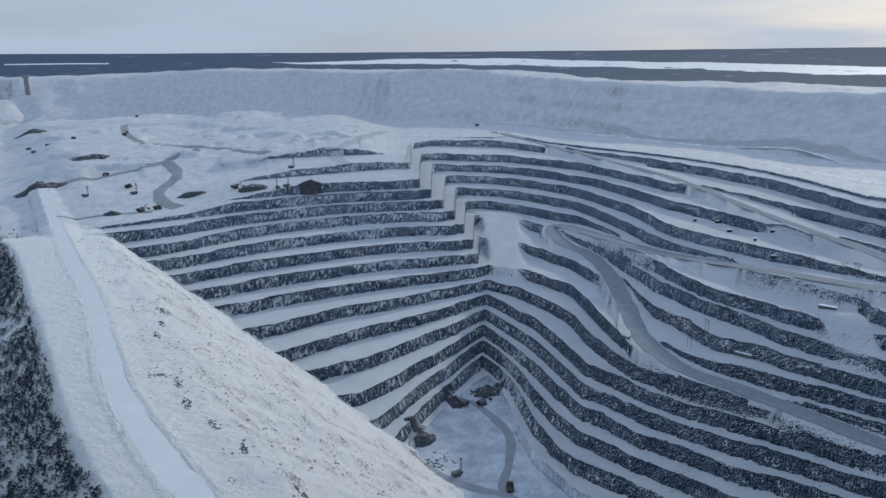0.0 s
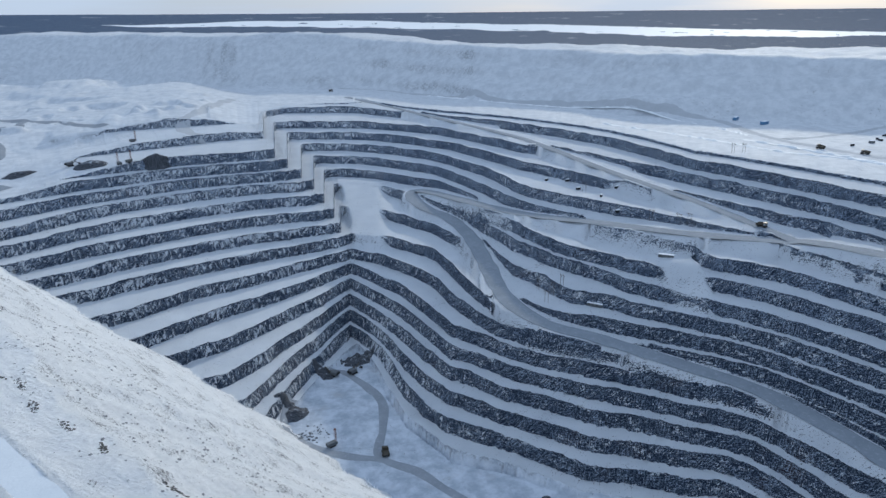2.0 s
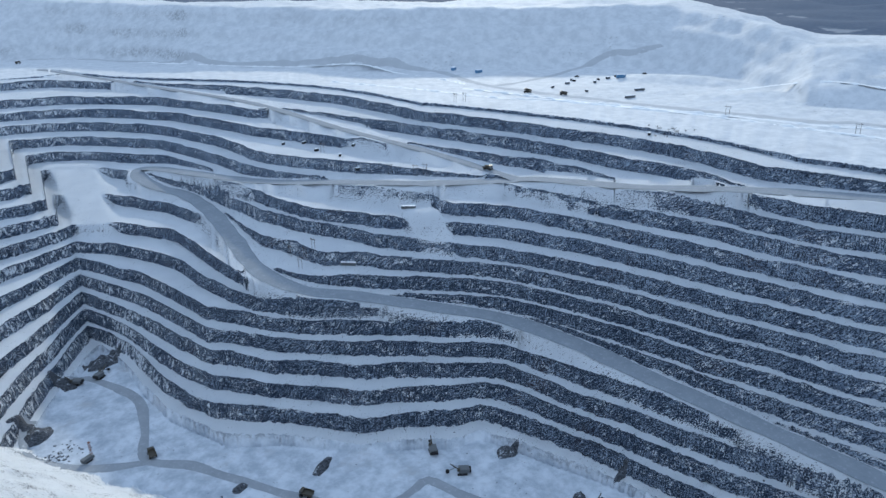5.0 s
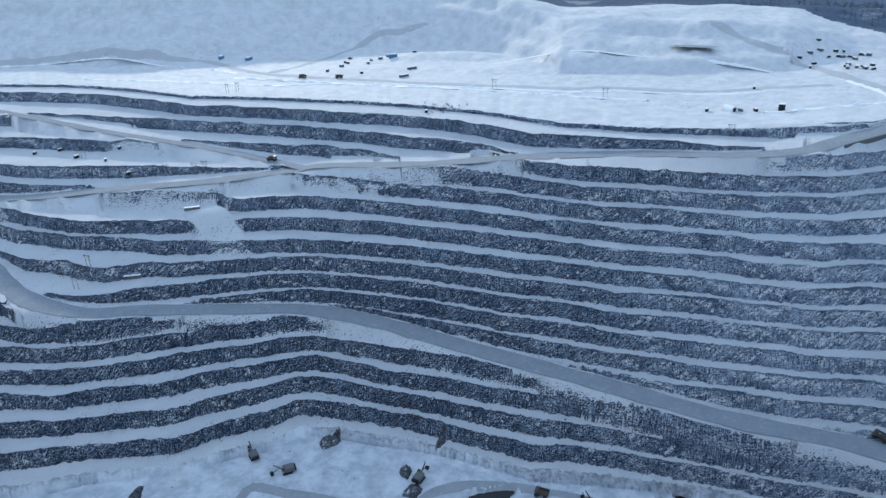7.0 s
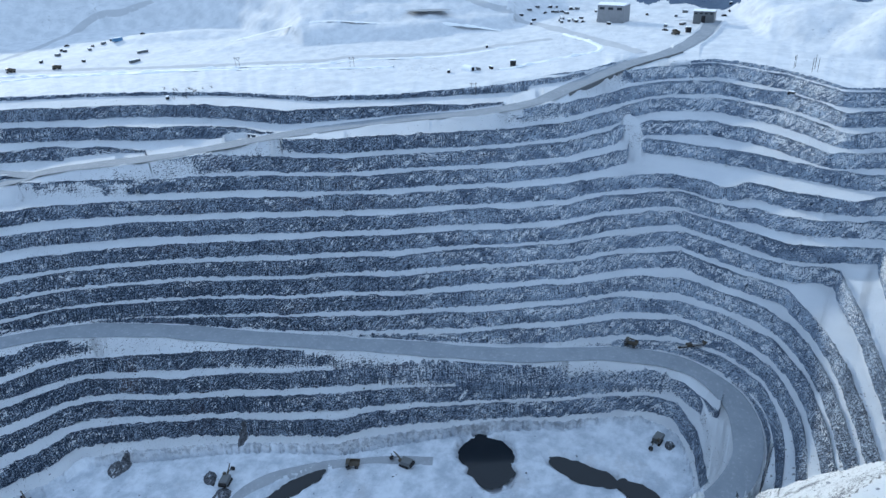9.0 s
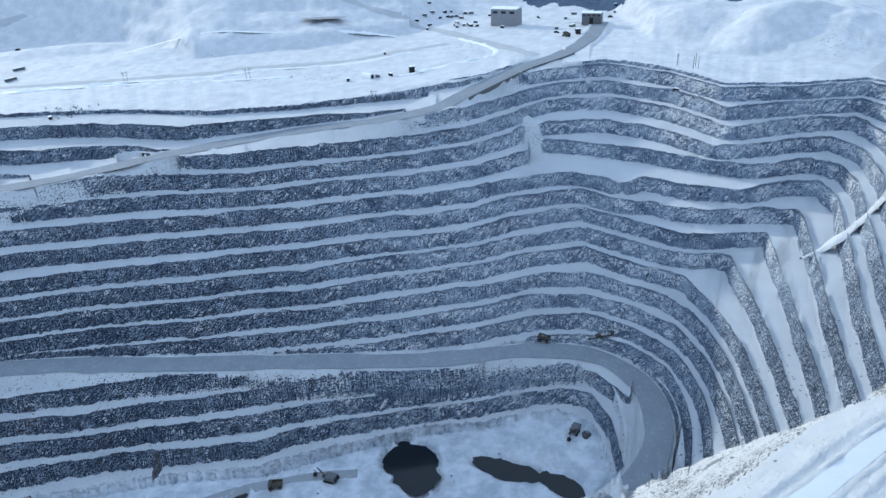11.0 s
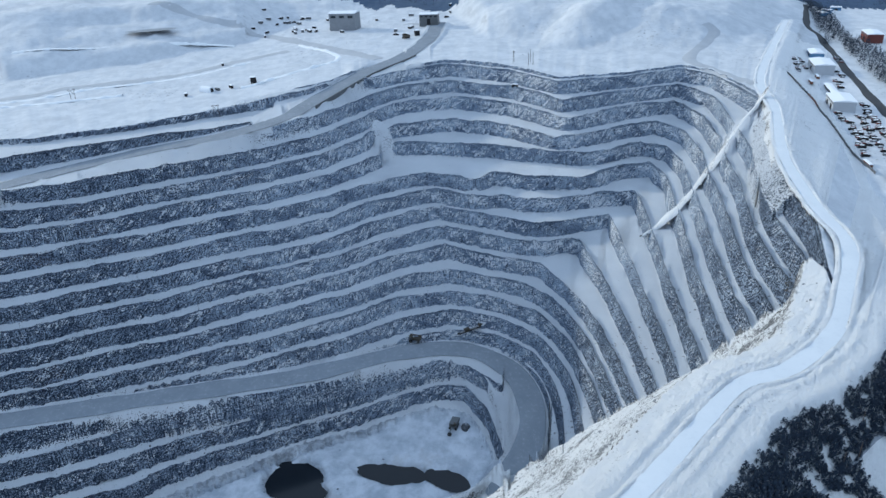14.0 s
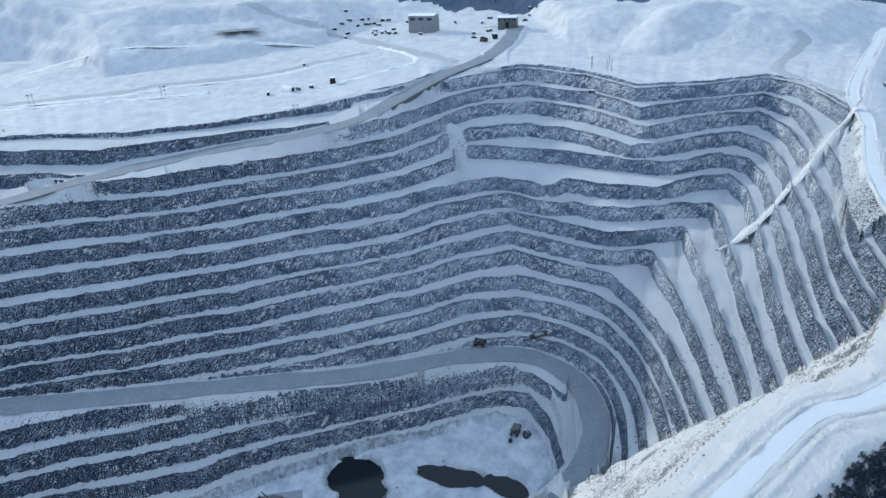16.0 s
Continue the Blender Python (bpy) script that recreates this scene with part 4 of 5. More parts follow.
M_GLASS = plain_material("dark_window_glass", (0.03, 0.04, 0.05), 0.15, 0, 0.2, 1.0)
M_WOOD = plain_material("weathered_pole_wood", (0.11, 0.085, 0.065), 0.85, 0, 0.35, 0.6)
M_BARK = plain_material("grey_brown_bark", (0.07, 0.06, 0.055), 0.9, 0, 0.4, 0.3)
M_REDCAR = plain_material("dull_red_car_paint", (0.16, 0.05, 0.045), 0.4, 0, 0.2, 1.0)
M_GREYCAR = plain_material("grey_car_paint", (0.22, 0.23, 0.25), 0.4, 0.2, 0.2, 1.0)


def needle_material():
    m = Nodes("frosted_needles", 0.9)
    info = m.n.new("ShaderNodeNewGeometry")
    col = m.mix(info.outputs["Random Per Island"], (0.008, 0.014, 0.026), (0.034, 0.050, 0.078))
    return m.done(m.mix(m.math("MULTIPLY", m.ramp(m.noise(2.5, 4, 0.7), 0.60, 0.72), 0.35), col, (0.45, 0.49, 0.55)))


M_NEEDLE = needle_material()


def gz(x, y):
    """Height of the ground at (x, y)."""
    x, y = np.asarray(x, float), np.asarray(y, float)
    a = np.degrees(np.arctan2(x, y))
    a = np.where(a < TH[0], a + 360, a).ravel()
    r = np.hypot(x, y).ravel()
    c = np.clip(np.searchsorted(TH, a) - 1, 0, len(TH) - 1)
    n = (c + 1) % len(TH)
    f = np.clip((a - TH[c]) / np.where(n > c, TH[n] - TH[c], 2.0), 0, 1)
    order = np.empty(len(a))
    for i in range(len(a)):
        order[i] = (1 - f[i]) * np.interp(r[i], PR[:, c[i]], PZ[:, c[i]]) + f[i] * np.interp(r[i], PR[:, n[i]], PZ[:, n[i]])
    return order.reshape(x.shape) if x.shape else float(order[0])


def box(bm, sx, sy, sz, at=(0, 0, 0), turn=(0, 0, 0), bevel=0.0, taper=1.0):
    """A block standing on at; taper narrows its top."""
    m = pose(*at, *turn) @ Matrix.Diagonal((sx, sy, sz, 1)) @ Matrix.Translation((0, 0, 0.5))
    made = bmesh.ops.create_cube(bm, size=1.0)["verts"]
    for v in made:
        if v.co.z > 0:
            v.co.x *= taper
            v.co.y *= taper
    bmesh.ops.transform(bm, matrix=m, verts=made)
    if bevel:
        edges = list({e for v in made for e in v.link_edges})
        bmesh.ops.bevel(bm, geom=edges, offset=bevel, segments=1, affect="EDGES")


def rod(bm, a, b, r, sides=8, r2=None):
    """A round bar from a to b."""
    a, b = Vector(a), Vector(b)
    made = bmesh.ops.create_cone(bm, cap_ends=True, segments=sides, radius1=r, radius2=r if r2 is None else r2, depth=(b - a).length)["verts"]
    q = (b - a).to_track_quat("Z", "Y").to_matrix().to_4x4()
    bmesh.ops.transform(bm, matrix=Matrix.Translation((a + b) / 2) @ q, verts=made)


def part(name, bm, material, parent, label=""):
    me = bpy.data.meshes.new(name)
    bm.to_mesh(me)
    bm.free()
    me.materials.append(material)
    ob = new(name, me)
    ob.parent = parent
    return tagged(ob, label)


def one(name, material, parent, build, label=""):
    bm = bmesh.new()
    build(bm)
    return part(name, bm, material, parent, label)


def stand(thing, x, y, heading, sink=0.05):
    return pose(x, y, float(gz(x, y)) - sink, 0, 0, heading)


def place(proto, spots, sink=0.05):
    """The first spot takes the built thing itself, the others copies of it."""
    for i, (x, y, heading) in enumerate(spots):
        m = stand(proto, x, y, heading, sink)
        if i == 0:
            proto.matrix_world = m
        else:
            copy_thing(proto, m)


# ---- machines ----
def haul_truck():
    t = tagged(new("haul_truck"), "heavy mining dump truck, dusty grey and yellow", "truck", "mine dump trucks")
    one("chassis", M_DARK, t, lambda b: (box(b, 9.0, 2.4, 1.0, (0, 0, 1.3), bevel=0.1), box(b, 1.2, 5.0, 1.2, (4.6, 0, 1.2), bevel=0.1)))
    body = bmesh.new()
    box(body, 7.4, 5.6, 0.5, (-1.4, 0, 2.9), (0, -7, 0), 0.08)
    for s in (-1, 1):
        box(body, 7.4, 0.3, 2.1, (-1.4, 2.75 * s, 2.9), (0, -7, 0), 0.05)
    box(body, 0.35, 5.6, 2.6, (2.2, 0, 3.3), (0, 10, 0), 0.05)
    box(body, 2.6, 5.4, 0.25, (3.4, 0, 5.7), (0, 3, 0), 0.05)
    part("dump_body", body, M_YELLOW, t, "dusty yellow steel tipping body")
    one("cab", M_GREYSTEEL, t, lambda b: (box(b, 1.7, 1.9, 2.0, (4.1, 1.4, 3.1), bevel=0.1), box(b, 1.2, 2.4, 1.3, (4.3, -1.2, 2.5), bevel=0.1)))
    one("windscreen", M_GLASS, t, lambda b: box(b, 0.06, 1.6, 0.9, (5.0, 1.4, 3.9)))
    for x in (3.4, -2.9):
        for s in (-1, 1):
            w = one("wheel", M_DARK, t, lambda b: rod(b, (x, s * 1.9, 1.3), (x, s * 3.0, 1.3), 1.3, 14))
            one("rim", M_GREYSTEEL, w, lambda b: rod(b, (x, s * 2.95, 1.3), (x, s * 3.05, 1.3), 0.65, 10))
    return t


def excavator():
    t = tagged(new("excavator"), "large electric mining shovel, dark and frosted", "excavator", "mining shovels")
    for s in (-1, 1):
        one("track", M_DARK, t, lambda b: box(b, 8.0, 1.5, 1.7, (0, 2.6 * s, 0), bevel=0.4))
    one("house", M_GREYSTEEL, t, lambda b: (box(b, 8.5, 6.0, 3.6, (-1.2, 0, 2.1), bevel=0.2), rod(b, (0, 0, 1.2), (0, 0, 2.2), 2.0, 14)))
    one("cab", M_YELLOW, t, lambda b: box(b, 2.2, 2.0, 2.4, (3.0, 2.0, 4.2), bevel=0.15), "yellow operator cab")
    one("counterweight", M_DARK, t, lambda b: box(b, 1.6, 5.8, 2.6, (-6.0, 0, 2.2), bevel=0.2))
    one("boom", M_YELLOW, t, lambda b: (rod(b, (2.6, 0, 3.4), (9.6, 0, 9.8), 0.6, 6, 0.4), rod(b, (1.0, 0, 5.6), (9.4, 0, 9.6), 0.09, 5)), "worn yellow boom")
    one("stick", M_GREYSTEEL, t, lambda b: rod(b, (5.4, 0, 6.0), (10.6, 0, 3.2), 0.4, 6))
    one("bucket", M_DARK, t, lambda b: box(b, 2.6, 3.0, 2.4, (11.2, 0, 1.6), (0, 25, 0), 0.2, 0.85))
    return t


def drill_rig():
    t = tagged(new("drill_rig"), "tracked blast-hole drill with a raised mast", "drill rig", "drill rigs")
    for s in (-1, 1):
        one("track", M_DARK, t, lambda b: box(b, 6.5, 1.0, 1.3, (0, 1.9 * s, 0), bevel=0.3))
    one("body", M_GREYSTEEL, t, lambda b: (box(b, 9.0, 4.2, 3.0, (-0.6, 0, 1.3), bevel=0.15), box(b, 1.6, 1.6, 2.2, (4.2, -1.6, 1.6), bevel=0.1)))
    mast = bmesh.new()
    for x, y in ((3.4, 0.7), (3.4, -0.7), (4.6, 0.7), (4.6, -0.7)):
        rod(mast, (x, y, 1.2), (x, y, 16.0), 0.16, 5)
    for k in range(8):
        z = 2.0 + 1.8 * k
        rod(mast, (3.4, 0.7, z), (4.6, 0.7, z + 1.8), 0.08, 4)
        rod(mast, (3.4, -0.7, z + 1.8), (4.6, -0.7, z), 0.08, 4)
    box(mast, 1.5, 1.7, 0.8, (4.0, 0, 15.4))
    part("mast", mast, M_ORANGE, t, "faded orange lattice mast")
    return t


def portal_pylon():
    t = tagged(new("power_pylon"), "wooden portal power-line pole on the snow", "power pole", "mine power poles")
    for s in (-1, 1):
        one("pole", M_WOOD, t, lambda b: rod(b, (0, 2.2 * s, -0.5), (0, 2.2 * s, 13.0), 0.22, 6, 0.15))
    one("crossarm", M_WOOD, t, lambda b: (box(b, 0.3, 7.4, 0.3, (0, 0, 11.6)), rod(b, (0, -2.2, 7.0), (0, 2.2, 11.4), 0.1, 4)))
    for s in (-1, 0, 1):
        one("insulator", M_GLASS, t, lambda b: rod(b, (0, 3.3 * s, 10.6), (0, 3.3 * s, 11.6), 0.14, 6))
    return t


def site_cabin(name, label, l, w, h, material, category="cabin", group="site cabins"):
    t = tagged(new(name), label, category, group)
    one("wall", material, t, lambda b: box(b, l, w, h, (0, 0, 0.3), bevel=0.05))
    one("roof", M_ROOFSNOW, t, lambda b: box(b, l + 0.4, w + 0.4, 0.45, (0, 0, h + 0.3), bevel=0.15, taper=0.94), "snow-covered flat roof")
    one("skid", M_DARK, t, lambda b: [box(b, l, 0.3, 0.35, (0, s * w * 0.35, 0)) for s in (-1, 1)])
    for k in range(max(1, int(l / 4))):
        one("window", M_GLASS, t, lambda b: box(b, 1.1, 0.08, 0.9, (-l / 2 + 2 + 4 * k, -w / 2 - 0.02, 0.3 + h * 0.45)))
    return t


def hall(name, label, l, w, h, material, doors=2, windows=6, ridge=1.2, category="building", group=""):
    """An industrial hall with a low snowy gable roof, gates and a band of windows."""
    t = tagged(new(name), label, category, group)
    one("wall", material, t, lambda b: box(b, l, w, h + 0.8, (0, 0, -0.8)))
    roof = bmesh.new()
    ends = []
    for x in (-l / 2 - 0.6, l / 2 + 0.6):
        ring = [roof.verts.new(v) for v in ((x, -w / 2 - 0.6, h), (x, w / 2 + 0.6, h), (x, w / 2 + 0.6, h + 0.5), (x, 0, h + 0.5 + ridge), (x, -w / 2 - 0.6, h + 0.5))]
        ends.append(ring)
        roof.faces.new(ring)
    for i in range(5):
        roof.faces.new([ends[0][i], ends[0][(i + 1) % 5], ends[1][(i + 1) % 5], ends[1][i]])
    bmesh.ops.recalc_face_normals(roof, faces=roof.faces)
    part("roof", roof, M_ROOFSNOW, t, "gable roof under snow")
    for k in range(doors):
        x = (k + 0.5) * l / max(doors, 1) - l / 2
        for s in (-1, 1):
            one("gate", M_DARK, t, lambda b: box(b, min(5.0, l / doors * 0.6), 0.16, h * 0.62, (x, s * (w / 2 + 0.04), 0)), "dark vehicle gate")
    for k in range(windows):
        x = (k + 0.5) * l / windows - l / 2
        for s in (-1, 1):
            win = one("window", M_GREYSTEEL, t, lambda b: box(b, l / windows * 0.62, 0.12, h * 0.16, (x, s * (w / 2 + 0.03), h * 0.74)))
            one("pane", M_GLASS, win, lambda b: box(b, l / windows * 0.54, 0.16, h * 0.12, (x, s * (w / 2 + 0.03), h * 0.76)))
    return t


def parked_car(material, label, length=4.5, tall=1.5):
    t = tagged(new("parked_car"), label, "car", "vehicles in the yard")
    one("body", material, t, lambda b: (box(b, length, 1.8, tall * 0.5, (0, 0, 0.35), bevel=0.15), box(b, length * 0.55, 1.6, tall * 0.42, (-0.2, 0, 0.3 + tall * 0.5), bevel=0.12, taper=0.85)))
    one("snow_cap", M_ROOFSNOW, t, lambda b: box(b, length * 0.5, 1.5, 0.18, (-0.2, 0, 0.3 + tall * 0.92), bevel=0.06), "layer of snow on the roof")
    for x in (-length * 0.32, length * 0.32):
        for s in (-1, 1):
            one("wheel", M_DARK, t, lambda b: rod(b, (x, s * 0.68, 0.34), (x, s * 0.92, 0.34), 0.34, 9))
    return t


def heap(name, x, y, la, lb, h, turn, material, label, seed):
    """A tipped heap of broken rock with an uneven foot."""
    n, m = 40, 9
    u, v = np.meshgrid(np.linspace(0, 2 * np.pi, n, endpoint=False), np.linspace(0, 1, m))
    rag = 1 + 0.35 * fbm(np.cos(u) * 2 + seed, np.sin(u) * 2 + v, 1.0, 3, seed)
    px, py = la * v * rag * np.cos(u), lb * v * rag * np.sin(u)
    wx, wy = x + px * math.cos(turn) - py * math.sin(turn), y + px * math.sin(turn) + py * math.cos(turn)
    pz = h * (1 - v ** 1.4) * (1 + 0.5 * fbm(wx, wy, 6.0, 3, seed + 3)) - 0.6 * v ** 6
    co = np.stack([wx, wy, gz(wx, wy) + pz], -1).reshape(-1, 3)
    i, j = np.meshgrid(np.arange(m - 1), np.arange(n), indexing="ij")
    q = np.stack([i * n + j, (i + 1) * n + j, (i + 1) * n + (j + 1) % n, i * n + (j + 1) % n], -1).reshape(-1, 4)
    return mesh_object(name, co, q, material, label, "", None, "heap")


def stones(name, xs, ys, sizes, material, label, seed=3):
    """Loose angular stones, all in one mesh."""
    rng = np.random.default_rng(seed)
    base = np.array([(1, 0, 0.25), (0.3, 0.95, 0.2), (-0.8, 0.6, 0.3), (-0.8, -0.6, 0.15), (0.3, -0.95, 0.3), (0.5, 0.4, 0.9), (-0.5, 0.3, 1.0), (-0.1, -0.6, 0.85)])
    tri = np.array([(0, 1, 5), (1, 6, 5), (1, 2, 6), (2, 3, 6), (3, 7, 6), (3, 4, 7), (4, 5, 7), (4, 0, 5), (5, 6, 7)])
    n = len(xs)
    ang = rng.uniform(0, 6.28, n)
    jit = rng.uniform(0.7, 1.3, (n, 8, 3))
    p = base[None] * jit * np.asarray(sizes)[:, None, None] * np.array([1.0, 0.75, 0.6])
    c, s = np.cos(ang)[:, None], np.sin(ang)[:, None]
    wx, wy = xs[:, None] + p[:, :, 0] * c - p[:, :, 1] * s, ys[:, None] + p[:, :, 0] * s + p[:, :, 1] * c
    wz = gz(xs, ys)[:, None] + p[:, :, 2] - 0.25 * np.asarray(sizes)[:, None]
    co = np.stack([wx, wy, wz], -1).reshape(-1, 3)
    q = (tri[None] + (np.arange(n) * 8)[:, None, None]).reshape(-1, 3)
    return mesh_object(name, co, q, material, label, "stuff", shade=False)


def track(name, pts, half, material, label, lift=0.35):
    """A worn track that follows the ground."""
    p = spline([(x, y, 0) for x, y in pts], 6)
    d = np.gradient(p[:, :2], axis=0)
    d /= np.linalg.norm(d, axis=1)[:, None] + 1e-9
    side = np.stack([d[:, 1], -d[:, 0]], 1)
    n = len(p)
    u = np.linspace(-1, 1, 7)
    k = np.arange(n)
    wide = half * (1 + 0.14 * np.sin(k * 0.31 + p[0, 0]) + 0.10 * np.sin(k * 0.77))
    xy = p[:, None, :2] + side[:, None, :] * (u[None, :, None] * wide[:, None, None])
    zz = gz(xy[..., 0], xy[..., 1]) + lift * (1 - 0.9 * np.abs(u) ** 6)
    co = np.concatenate([xy, zz[..., None]], -1).reshape(-1, 3)
    i, j = np.meshgrid(np.arange(n - 1), np.arange(6), indexing="ij")
    q = np.stack([i * 7 + j, i * 7 + j + 1, (i + 1) * 7 + j + 1, (i + 1) * 7 + j], -1).reshape(-1, 4)
    return mesh_object(name, co, q, material, label, "structure")


# ---- tracks and minor roads ----
M_TRACK = road_material("trodden_snow_track", (0.20, 0.22, 0.25), (0.31, 0.335, 0.37))
M_PALETRACK = road_material("pale_snow_track", (0.36, 0.375, 0.40), (0.48, 0.50, 0.53))
track("mine_road_west", [(-916, 2066), (-760, 1720), (-671, 1589), (-607, 1530), (-532, 1478), (-456, 1414), (-365, 1320), (-310, 1260)], 9, M_TRACK, "grey mine road with truck ruts")
track("mine_road_bend", [(-140, 1690), (-152, 1620), (-163, 1440), (-180, 1323), (-190, 1274), (-180, 1225), (-160, 1185), (-142, 1171)], 11, M_PALETRACK, "pale ploughed mine road on a bend")
track("mine_road_cross", [(-494, 1442), (-473, 1330), (-497, 1262), (-514, 1228), (-546, 1205), (-577, 1161), (-614, 1134)], 9, M_TRACK, "grey crossing mine road")
track("mine_road_loop", [(-497, 1262), (-463, 1218), (-442, 1169), (-438, 1110), (-422, 1040), (-399, 996), (-369, 972)], 10, M_TRACK, "pale looping mine road")
track("mine_road_edge", [(-508, 911), (-477, 930), (-436, 945), (-398, 952)], 5, M_TRACK, "narrow grey track")
track("mine_road_far", [(-1460, 2384), (-1440, 2440), (-1377, 2425), (-1265, 2440), (-1119, 2450), (-1046, 2440)], 9, M_PALETRACK, "grey haul road under the dump")
track("dump_road", [(113, 1892), (278, 1693), (418, 1481), (516, 1372), (595, 1260), (650, 1170), (700, 1110), (690, 1020), (672, 950), (668, 880), (685, 790), (722, 680), (757, 545), (790, 438), (819, 400), (850, 291), (902, 227), (931, 175)], 8, M_PALETRACK, "grey haul road at the foot of the dump")
track("dump_ramp", [(680, 890), (784, 917), (945, 958), (1012, 908), (1050, 891)], 7, M_PALETRACK, "pale ramp up the waste dump")
track("plant_road", [(935, -6.3), (1019, -20.9), (1045, 0), (1062, 26.1)], 9, M_PALETRACK, "pale road to the plant")
track("plant_road_branch", [(840, 55), (904, 103), (980, 165), (1060, 235), (1075, 309), (1096, 359), (1104, 398)], 9, M_PALETRACK, "pale branch road past the plant")
track("hill_road", [(644, -304), (707, -288), (748, -279), (783, -295), (823, -326), (846, -340), (860, -334)], 6, M_PALETRACK, "grey ramp round the snow hill")
track("pit_track_main", [(10, 700), (29, 700), (52, 659), (64, 626), (59, 579), (51, 534), (80, 505), (102, 471), (128, 432), (155, 398), (190, 377), (215, 380), (228, 382), (242, 348), (276, 281), (308, 269), (335, 242), (359, 197), (372, 150)], 4.5, M_TRACK, "grey truck track across the pit floor")
track("pit_track_loop", [(-22, 640), (-31, 612), (-27, 585), (-6, 560), (21, 542), (51, 530)], 4.5, M_TRACK, "grey truck track round the ore field")
track("asphalt_road", [(1096, -575), (988, -523), (960, -512), (920, -507), (857, -487), (782, -463), (716, -441), (659, -423), (603, -407), (531, -388), (403, -366)], 4.2, M_ASPHALT, "cleared dark asphalt road", 0.5)

# ---- ploughed banks on the rim and along the plateau roads ----
for seed, line in ((401, [(497, 1106), (530, 1030), (554, 986), (585, 890), (608, 809), (640, 765), (665, 730), (700, 640), (727, 550), (748, 440), (770, 330)]),
                   (411, [(620, 900), (640, 835), (672, 735), (705, 645), (742, 535), (775, 425), (806, 380), (835, 285), (885, 215)]),
                   (421, [(300, 1640), (430, 1440), (530, 1330), (605, 1225), (640, 1130), (655, 1010), (648, 930)]),
                   (431, [(900, 640), (935, 520), (960, 430), (985, 330), (1000, 260)]),
                   (441, [(760, 200), (800, 150), (850, 105), (905, 120), (960, 165)])):
    windrow([(x, y, gz(x, y)) for x, y in line], 0.0, seed, 2.2, M_LAKE, "ploughed snow bank on the mine plateau")

# ---- water ----
for px, py, la, lb, turn, deep in PONDS:
    a = np.linspace(0, 2 * np.pi, 48, endpoint=False)
    rr = 1.18 + 0.22 * fbm(np.cos(a) * 2 + px, np.sin(a) * 2, 1.0, 3, 7)
    ux, uy = la * rr * np.cos(a), lb * rr * np.sin(a)
    ring = np.stack([px + ux * math.cos(turn) - uy * math.sin(turn), py + ux * math.sin(turn) + uy * math.cos(turn)], 1)
    co = np.vstack([np.c_[ring, np.full(48, FLOOR - deep * 0.62)], [[px, py, FLOOR - deep * 0.62]]])
    q = np.array([(i, (i + 1) % 48, 48) for i in range(48)])
    mesh_object("pit_water", co, q, M_WATER, "black water and mud hole in the pit floor", "structure")

# ---- heaps of ore and rock; the western ones stand in for dark scarp faces ----
for k, (x, y, la, lb, h, turn) in enumerate([(49, 723, 19, 13, 7, 0.3), (9.7, 694, 13, 9, 5, -0.5), (-19.4, 620, 15, 10, 5, 0.8), (-31, 631, 10, 6, 4, 0.2), (166, 443, 14, 5, 4, 0.7), (300, 375, 12, 8, 4, 0.2), (309, 301, 9, 5, 3, 0.9), (297, 283, 9, 7, 4, 0.1), (103, 455, 8, 5, 3, 0.6), (130, 409, 10, 6, 3, -0.4), (349, 298, 7, 4, 3, 0.2), (438, -15.3, 6, 4, 3, 0), (-654, 1318, 38, 22, 7, 0.3), (-647, 1121, 42, 20, 7, 0.2), (-280, 1034, 26, 15, 7, 0.1), (-197, 1040, 20, 12, 7, 0.4), (-1098, 1913, 50, 25, 8, 0.1), (-448, 942, 14, 8, 5, 0.3), (-369, 1027, 22, 10, 6, 0.5)]):
    heap("ore_heap", x, y, la, lb, h, turn, M_ORE, "dark heap of broken ore and scarp rock on snow", 11 + k)
rng = np.random.default_rng(5)
stones("ore_boulders", rng.normal(-6, 9, 70), rng.normal(582, 8, 70), rng.uniform(0.7, 1.9, 70), M_ORE, "scattered dark boulders on the pit floor", 9)
stones("floor_boulders", rng.uniform(80, 420, 160), rng.uniform(0, 480, 160), rng.uniform(0.3, 1.2, 160), M_ORE, "loose stones on the snowy pit floor", 10)

# ---- the machines at work ----
place(haul_truck(), [(505, 22.4, 80), (-953, 1638, 20), (-893, 1611, 10), (-857, 1659, 160), (-877, 1524, 30), (-567, 1186, 200), (-494, 1102, 60), (-396, 965, 40), (-960, 2263, 80), (-829, 1879, 70), (-760, 1710, 60), (87, 1798, 10), (700, 763, 120), (671, 808, 100), (952, 24, 40), (56, 536, 90), (142, 418, 130), (350, 205, 110), (460, 620, 300)])
place(excavator(), [(41, 693, 40), (19.4, 693, 150), (-413, 953, 60), (-308, 1043, 30), (-623, 1298, 100), (249, 409, 70), (254, 374, 150), (362, 168, 80), (309, 287, 10), (439, -6.1, 160)])
place(drill_rig(), [(10.7, 559, 30), (-528, 1033, 0), (-455, 1031, 40), (-248, 1157, 20), (-229, 1028, 60), (-241, 1024, 120)])
place(portal_pylon(), [(252, 636, 20), (245, 643, 15), (236, 662, 10), (233, 627, 30), (349, 820, 40), (383, 707, 35), (400, 678, 30), (407, 668, 30), (549, 816, 10), (561, 811, 10), (766, -115, 80), (765, -110, 80), (745, 525, 20), (762, 379, 20), (781, -96, 70), (684, 207, 10), (779, -114, 80)])

